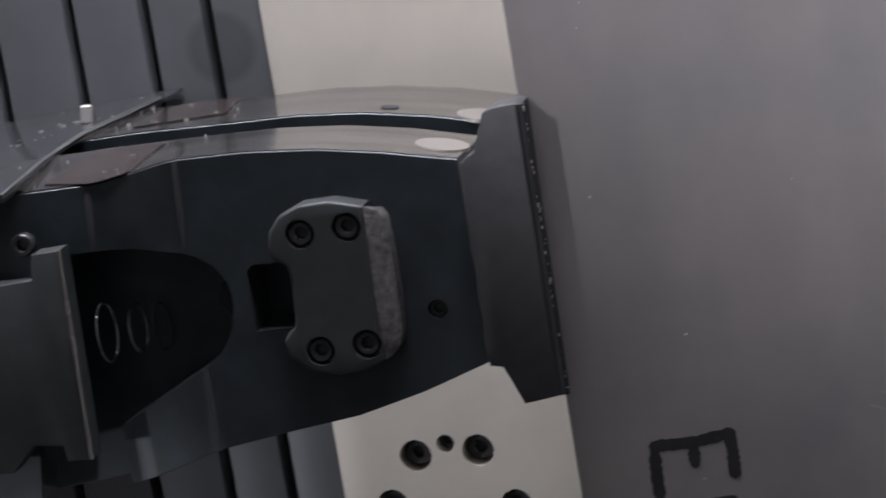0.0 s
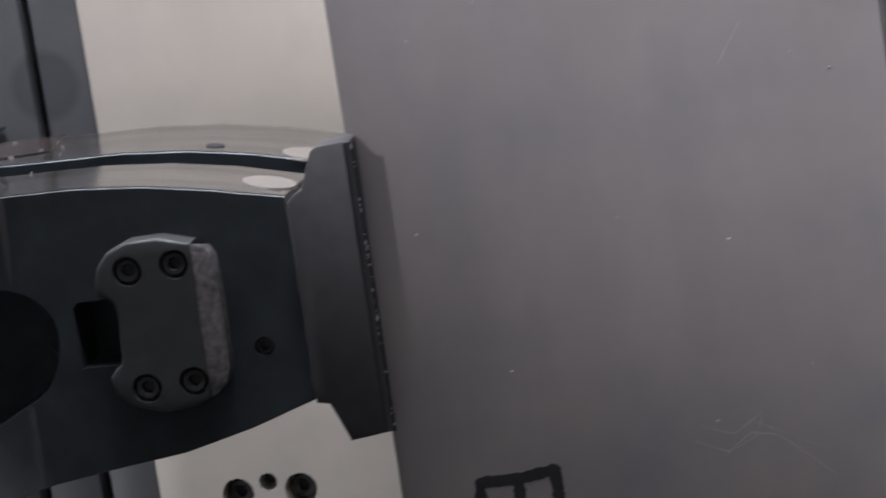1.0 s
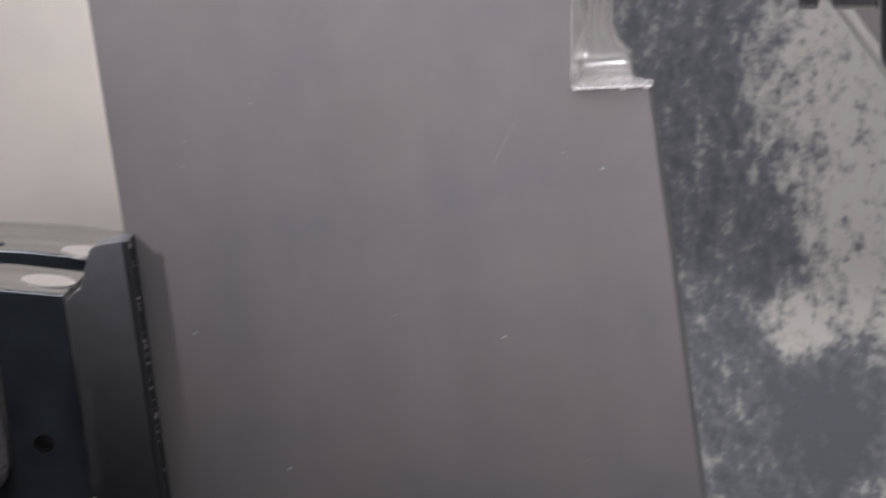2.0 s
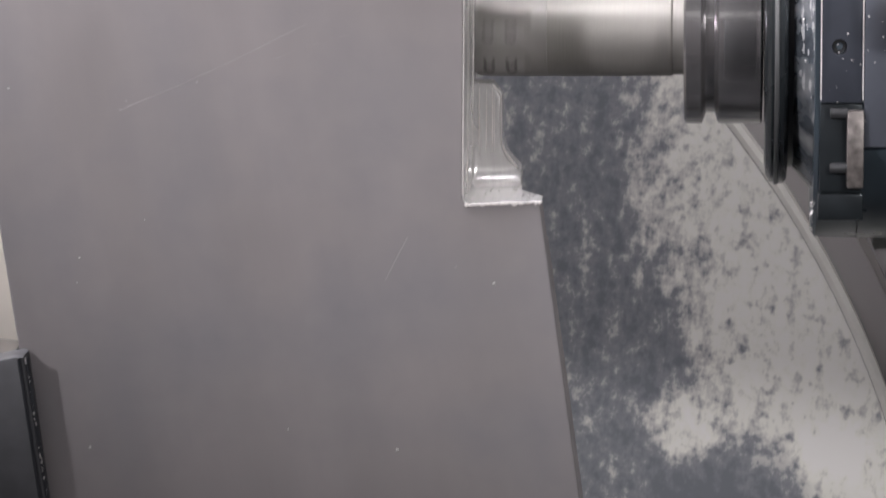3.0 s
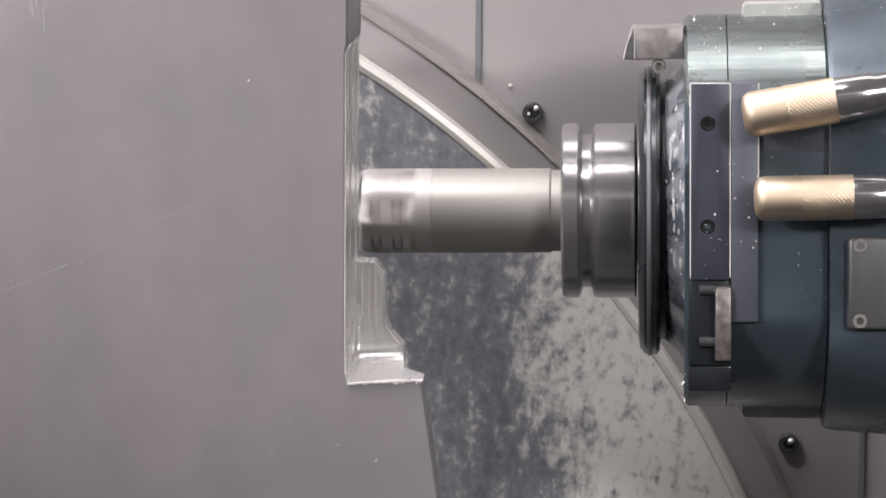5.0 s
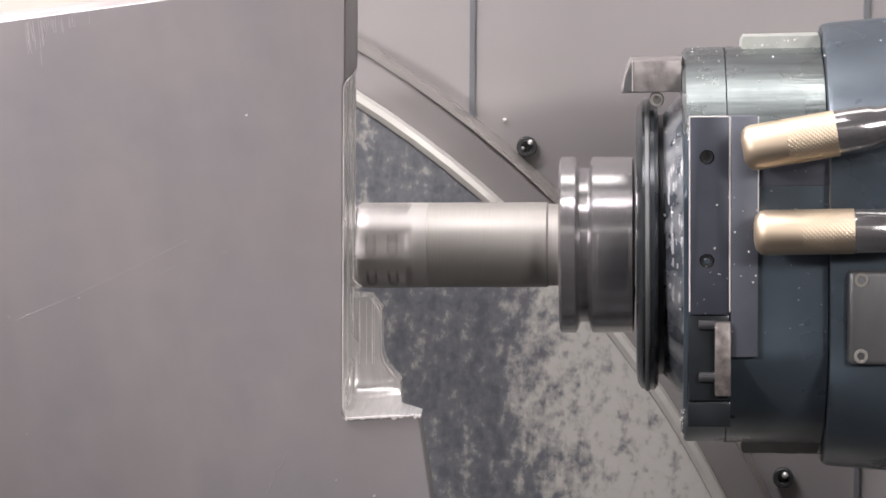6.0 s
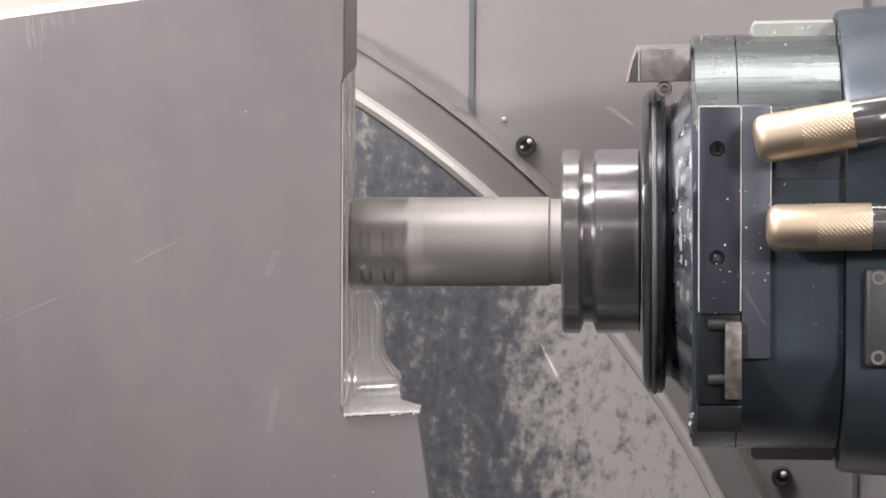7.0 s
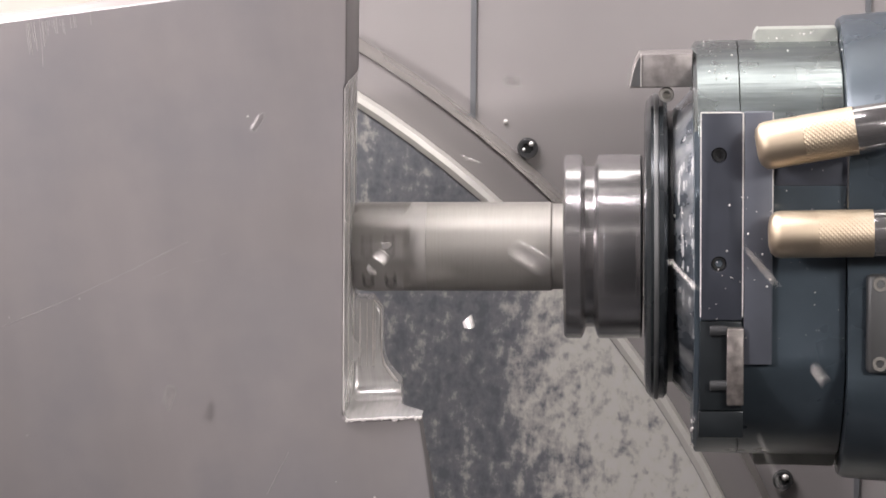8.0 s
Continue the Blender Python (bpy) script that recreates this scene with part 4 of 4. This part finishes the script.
    # a darker flat plate stands for the bevelled end
    part("stop_face", prism([(0.0243, 0.0586), (0.0252, 0.0632), (0.0266, 0.0672), (0.0276, 0.0688), (0.0276, 0.0586)], -0.0246, -0.0238), M_COVER, s, "darker end of the stop block")
    # worn bright edge of the stop block
    part("stop_edge", tube([(0.0278, -0.0244, 0.0584), (0.0278, -0.0244, 0.0695)], 0.0002, 5), M_BURR, s, "bright edge line")
    share("stop_screw", bolt_mesh("stop_screw", 0.0026, 0.003, M_STEEL), s, pose(0.0365, -0.022, 0.0553))
    # small side cover with two screws
    cv = part("side_cover", box(0.1020, 0.128, y - 0.008, y - 0.003, -0.0325, 0.0005, 0.0018, 3), M_COVER, s, "small brushed steel side cover")
    b = bolt_mesh("cover_screw", 0.0026, 0.003, M_STEEL)
    for z in (-0.0025, -0.0292):
        share("cover_screw", b, cv, pose(0.1065, y - 0.0084, z))

    def nozzle(x0, z0, x1, z1, r):
        d = Vector((x1 - x0, 0, z1 - z0))
        L, ang = d.length, math.degrees(math.atan2(d.z, d.x))
        q = lathe([(0.0, r * 0.45), (0.0006, r * 0.75), (0.0022, r * 0.95), (0.004, r), (L * 0.47, r)], 48)
        nz = part("nozzle", q, M_BRASS, s, "brass coolant nozzle")
        nz.matrix_local = pose(x0, y - 0.0125, z0, 0, -ang, 0)
        b = bmesh.new()
        rows, nx, na = [], 92, 180
        for i in range(nx + 1):
            x = L * 0.47 + (L * 0.53) * i / nx
            row = []
            for k in range(na):
                a = 2 * math.pi * k / na
                h = 0.0001 * (max(math.cos(30 * a + i * 0.8), math.cos(30 * a - i * 0.8)) - 0.5)
                row.append(b.verts.new((x, (r + h) * math.cos(a), (r + h) * math.sin(a))))
            rows.append(row)
        for p, w in zip(rows, rows[1:]):
            for k in range(na):
                b.faces.new((p[k], p[(k + 1) % na], w[(k + 1) % na], w[k]))
        b.faces.new(rows[0][::-1])
        b.faces.new(rows[-1])
        part("knurl", b, M_BRASS, nz, "knurled brass grip")
        part("steel_sleeve", lathe([(L, r * 0.8), (L, r * 0.97), (L + 0.001, r * 0.99), (L + 0.012, r * 0.96), (L + 0.014, r * 0.85), (L + 0.06, r * 0.85), (L + 0.06, r * 0.2)], 40), M_HOLDER, nz, "satin steel sleeve")
    nozzle(0.0654, 0.0434, 0.0975, 0.0489, 0.0079)
    nozzle(0.0694, 0.0146, 0.1036, 0.0151, 0.0078)
    # splashes and bright chips stuck on the head
    random.seed(21)
    q = None
    for _ in range(230):
        x = random.uniform(0.038, 0.13)
        a = radians(random.uniform(-20, 95))
        r = float(np.interp(x, [0.038, 0.0475, 0.049, 0.0607, 0.096, 0.12], [0.0467, 0.0575, 0.0722, 0.0724, 0.0775, 0.083]))
        yy, zz = -r * math.cos(a), r * math.sin(a)
        yy = max(yy, (flat - 0.0024) if x > 0.0455 else yy)
        rr = random.choice((0.00013, 0.00016, 0.0002, 0.00025, 0.0004))
        b = bmesh.new()
        bmesh.ops.create_icosphere(b, subdivisions=1, radius=rr, matrix=Matrix.Translation((x, yy, zz)))
        q = join(q, b)
    for _ in range(34):
        a, x = radians(random.uniform(-78, -48)), random.uniform(0.0448, 0.0475)
        b = bmesh.new()
        bmesh.ops.create_icosphere(b, subdivisions=1, radius=random.choice((0.0002, 0.0003, 0.0006)), matrix=Matrix.Translation((x, -0.0705 * math.cos(a), 0.0705 * math.sin(a))))
        q = join(q, b)
    tagged(part("chip_dust", q, M_CHIP, s, "tiny bright chips stuck on the head"), kind="stuff")
    # pale blobs on the nose: splashes, plus its lamp sheen painted in
    q = None
    for _ in range(46):
        a = radians(random.gauss(14, 20))
        x = random.uniform(0.0405, 0.0465)
        r = float(np.interp(x, [0.0395, 0.0475], [0.0485, 0.0572])) - 0.0001
        b = bmesh.new()
        bmesh.ops.create_icosphere(b, subdivisions=3, radius=0.0015)
        k, w = random.uniform(0.15, 0.8), random.uniform(1.0, 3.4)
        for v in b.verts:
            f = 1 + 0.6 * noise.noise(v.co * 1500 + Vector((x * 900, a, 0)))
            v.co = Vector((v.co.x * 0.75 * f, v.co.y * 0.12, v.co.z * w * f)) * k
        bmesh.ops.transform(b, matrix=Matrix.Translation((x, -r * math.cos(a), r * math.sin(a))) @ Matrix.Rotation(-a, 4, "X") @ Matrix.Rotation(radians(-40), 4, "Z"), verts=b.verts)
        q = join(q, b)
    tagged(part("splash_and_sheen", q, M_FOAM, s, "pale splashes and painted sheen on the nose"), kind="stuff")
    return s


def milling_tool(s):
    """Holder, shank and cutter: they turn together in the spindle."""
    h = part("tool_holder", lathe([(0.0025, 0.012), (0.0025, 0.0312), (0.0033, 0.0322), (0.0084, 0.0322), (0.0090, 0.0312), (0.0100, 0.0283), (0.0130, 0.0283), (0.0140, 0.0312), (0.0146, 0.0322),
                                   (0.0290, 0.0322), (0.0296, 0.0315), (0.0300, 0.02)], 96), M_HOLDER, s, "turned steel tool holder flange")
    S["tool"] = h
    # a dark slab stands for the slot, its shade in the colour
    q = box(0.0165, 0.0275, -0.0325, -0.030, -0.006, 0.006, 0.0005)
    part("drive_slot_slab", q, M_BOLT, h, "dark slab for the drive slot's shade")
    part("shank", lathe([(-0.0455, 0.0120), (-0.0455, 0.0156), (-0.044, 0.0156), (-0.0022, 0.0156), (-0.0015, 0.0150), (0.0030, 0.0150)], 72), M_STEEL, h, "bright steel cutter shank")
    b = bmesh.new()
    rows, n = [], 144
    for x, r in ((-0.0715, 0.010), (-0.0712, 0.0146), (-0.0700, 0.0154), (-0.066, 0.0156), (-0.061, 0.0156), (-0.056, 0.0156), (-0.0535, 0.0156), (-0.0525, 0.0156), (-0.051, 0.0156), (-0.0456, 0.0156), (-0.0455, 0.012)):
        row = []
        for k in range(n):
            a = 2 * math.pi * k / n
            w = a % (math.pi / 3)
            rr = r
            if radians(34) < w < radians(59):
                deep = max(0.0, r - 0.0080 / math.cos(w))
                rr = r - 0.6 * deep * float(np.interp(x, [-0.0535, -0.051], [1.0, 0.0]))
            row.append(b.verts.new((x, rr * math.cos(a), rr * math.sin(a))))
        rows.append(row)
    for p, w in zip(rows, rows[1:]):
        for k in range(n):
            b.faces.new((p[k], p[(k + 1) % n], w[(k + 1) % n], w[k]))
    b.faces.new(rows[0][::-1])
    b.faces.new(rows[-1])
    part("cutter_head", b, M_CUTTER, h, "nickel-plated cutter head with chip pockets")
    me = mesh_of("insert", box(-0.0722, -0.0538, -0.0087, -0.0070, -0.0137, -0.0076, 0.0005, 2), M_STOP)
    sc = bolt_mesh("insert_screw", 0.0023, 0.001, M_BOLT)
    for k in range(6):
        share("insert", me, h, pose(0, 0, 0, 60 * k))
        for x in (-0.0661, -0.0582):
            share("insert_screw", sc, h, pose(0, 0, 0, 60 * k) @ pose(x, -0.0091, -0.0108))
    return h


milling_tool(spindle())


# ---- chips ----
def chip_mesh(seed, size):
    """A curled sliver of steel."""
    random.seed(seed)
    b = bmesh.new()
    n = 9
    curl, w = random.uniform(1.2, 3.5), size * random.uniform(0.22, 0.4)
    rows = []
    for i in range(n):
        a = curl * i / (n - 1)
        r = size / curl
        p = Vector((r * math.sin(a), 0, r * (1 - math.cos(a))))
        nn = Vector((-math.sin(a), 0, math.cos(a))) * size * 0.04
        ww = w * (0.4 + 0.6 * math.sin(math.pi * (i + 0.6) / n))
        rows.append([b.verts.new(p + q) for q in (nn + Vector((0, -ww, 0)), nn + Vector((0, ww, 0)), -nn + Vector((0, ww, 0)), -nn + Vector((0, -ww, 0)))])
    for p, q in zip(rows, rows[1:]):
        for k in range(4):
            b.faces.new((p[k], p[(k + 1) % 4], q[(k + 1) % 4], q[k]))
    b.faces.new(rows[0][::-1])
    b.faces.new(rows[-1])
    return mesh_of("chip", b, M_CHIP)


def resting_chips():
    a = thing("steel_chip", TILT @ pose(-0.19, 0.0939, 0.1373, 0, 8.2, 20), "thick bright steel chip standing on the dark ledge", "chip")
    q = lathe([(0.0, 0.0021), (0.0003, 0.0024), (0.0062, 0.0024), (0.0065, 0.0020)], 14)
    o = part("sliver", q, M_CHIP, a)
    o.rotation_euler = (0, radians(-90), 0)
    random.seed(31)
    q = None
    for _ in range(56):
        u = random.uniform(-0.225, -0.12)
        y = random.choice((random.uniform(0.006, 0.03), random.uniform(0.062, 0.105), random.uniform(0.062, 0.145)))
        if y > 0.108 and u > -0.16:
            continue
        v = float(np.interp(u, [-0.28, -0.1899, -0.1568, -0.1241, -0.0966], [0.1201, 0.128, 0.1288, 0.1361, 0.1359])) + 0.25 * min(1.0, max(0.0, (-0.124 - u) / 0.033)) * max(0.0, min(y, 0.036) - 0.004)
        r = random.choice((0.00015, 0.0002, 0.0003, 0.0005))
        q = box(u - r, u + r * random.uniform(1, 3), y - r, y + r, v - 0.0004, v + 0.0012 + r, bm=q)
    litter = part("chip_litter", q, M_CHIP)
    litter.matrix_world = TILT
    tagged(litter, "tiny bright chips scattered on the jaw", "chips", kind="stuff")


resting_chips()
CUTTER = Vector((0.134, 0.03, 1.262))
HIDE = (0.10, 0.03, 1.24)
FLY = [
    # second, place passed then, seconds since it left the cutter, length
    (6.3, (0.1815, -0.0200, 1.2282), 0.16, 0.0040),
    (6.4, (0.1220, -0.0350, 1.2930), 0.20, 0.0030),
    (6.5, (0.1179, -0.0200, 1.2891), 0.14, 0.0040),
    (6.5, (0.1095, -0.0500, 1.3010), 0.20, 0.0030),
    (6.5, (0.1052, -0.0350, 1.2588), 0.18, 0.0035),
    (6.5, (0.2606, -0.0350, 1.2749), 0.22, 0.0030),
    (6.5, (0.1704, -0.0200, 1.2017), 0.15, 0.0025),
    (6.7, (0.0846, -0.0200, 1.2313), 0.20, 0.0040),
    (6.8, (0.2062, -0.0200, 1.2308), 0.15, 0.0030),
    (7.0, (0.2231, -0.0200, 1.3138), 0.20, 0.0040),
    (7.0, (0.2019, -0.0350, 1.2315), 0.17, 0.0030),
    (7.0, (0.2577, -0.0500, 1.2712), 0.25, 0.0030),
    (7.0, (0.1080, -0.0350, 1.2651), 0.17, 0.0030),
    (7.0, (0.1071, -0.0200, 1.2127), 0.20, 0.0030),
    (7.0, (0.2800, -0.0200, 1.2254), 0.28, 0.0035),
    (7.2, (0.1605, -0.0500, 1.2062), 0.14, 0.0030),
    (7.2, (0.1308, -0.0500, 1.2019), 0.15, 0.0030),
    (7.4, (0.1800, -0.0350, 1.2229), 0.12, 0.0040),
    (7.5, (0.1366, -0.0350, 1.2488), 0.07, 0.0060),
    (7.6, (0.2100, -0.0200, 1.1996), 0.20, 0.0050),
    (7.6, (0.1576, -0.0200, 1.2068), 0.13, 0.0040),
    (7.6, (0.1375, -0.0350, 1.2489), 0.06, 0.0070),
    (7.6, (0.1862, -0.0200, 1.2591), 0.12, 0.0040),
    (7.7, (0.1696, -0.0200, 1.2421), 0.09, 0.0060),
    (7.7, (0.0801, -0.0500, 1.2454), 0.25, 0.0030),
    (7.8, (0.2650, -0.0350, 1.2596), 0.24, 0.0040),
    (7.8, (0.2790, -0.0350, 1.2513), 0.26, 0.0040),
    (7.8, (0.0898, -0.0200, 1.2122), 0.22, 0.0030),
    (7.9, (0.2256, -0.0200, 1.2837), 0.20, 0.0050),
    (8.0, (0.1800, -0.0350, 1.2388), 0.12, 0.0060),
    (8.0, (0.2415, -0.0350, 1.2662), 0.20, 0.0035),
    (8.0, (0.2702, -0.0500, 1.2685), 0.24, 0.0050),
    (8.0, (0.2999, -0.0500, 1.2220), 0.25, 0.0050),
    (8.0, (0.1026, -0.0350, 1.3141), 0.20, 0.0040),
    (8.0, (0.0639, -0.0200, 1.2048), 0.25, 0.0050),
    (8.0, (0.1899, -0.0500, 1.2711), 0.10, 0.0090),
    (8.0, (0.1439, -0.0350, 1.2660), 0.05, 0.0060),
    (8.0, (0.1394, -0.0500, 1.2653), 0.05, 0.0040),
    (8.0, (0.1898, -0.0350, 1.3255), 0.18, 0.0040),
    (8.0, (0.1758, -0.0500, 1.3038), 0.14, 0.0030),
    (8.0, (0.1466, -0.0200, 1.2715), 0.06, 0.0050),
    (4.6, (0.0937, -0.0200, 1.2425), 0.20, 0.0025),
    (5.2, (0.1465, -0.0200, 1.2875), 0.15, 0.0020),
    (4.9, (0.2557, -0.0350, 1.2647), 0.25, 0.0020),
]
CHIPS = []
for k_, (t_, q_, dt_, size_) in enumerate(FLY):
    c_ = new("flying_chip", chip_mesh(100 + k_, size_))
    c_.matrix_world = pose(*HIDE)
    CHIPS.append(tagged(c_, "small bright curled steel chip thrown off the cutter", "chip", "flying chips"))


def motions():
    # the spindle feeds back and forth on its slanted bed through the block's thickness
    walk(S["spindle"], [(t, pose(AX[0] - 0.042 * d, AX[1] + d, AX[2] - 0.140 * d, 0, SPINDLE_TILT, 0)) for t, d in FEED])
    # the tool turns
    walk(S["tool"], [(k / FPS, pose(-0.0014, 0, 0, 60 * k, 0, 0)) for k in range(0, 8 * FPS + 1)])
    # chips leave the cutter, cross the cabin and drop to the tray
    for k, (c, (t, q, dt, size)) in enumerate(zip(CHIPS, FLY)):
        g = Vector((0, 0, -6.0))
        v = (Vector(q) - CUTTER) / dt - 0.5 * g * dt
        t0 = t - dt
        rows = [(0.0, pose(*HIDE)), (t0 - 1 / FPS, pose(*HIDE))]
        for i in range(25):
            s = i / FPS
            p = CUTTER + v * s + 0.5 * g * s * s
            if t0 + s > 8.0:
                break
            p.z = max(p.z, 0.456)
            rows.append((t0 + s, pose(*p, 40 * i + 60 * k, 25 * i + 90 * k, 33 * k)))
        if rows[-1][0] < 7.99:
            rows.append((8.0, rows[-1][1]))
        walk(c, rows)


FEED = [
    (0, 0.0000), (0.25, 0.0186), (0.6, 0.0642), (0.9, 0.0313), (1.1, 0.0000), (1.35, 0.0186), (1.7, 0.0642), (2, 0.0186), (2.2, 0.0000), (2.45, 0.0186), (2.75, 0.0642), (3.05, 0.0186), (3.3, 0.0000), (3.5, 0.0140), (3.6, 0.0377), (3.8, 0.0602), (3.95, 0.0642), (4.1, 0.0575), (4.2, 0.0313), (4.3, 0.0123), (4.4, 0.0045), (4.5, 0.0050), (4.6, 0.0165), (4.7, 0.0313), (4.8, 0.0540), (5, 0.0740), (5.2, 0.0548), (5.4, 0.0186), (5.55, 0.0000), (5.7, 0.0061), (5.95, 0.0575), (6.1, 0.0669), (6.3, 0.0508), (6.4, 0.0313), (6.5, 0.0161), (6.7, 0.0065), (7, 0.0060), (7.5, 0.0005), (7.8, 0.0061), (8, 0.0095),
]
motions()
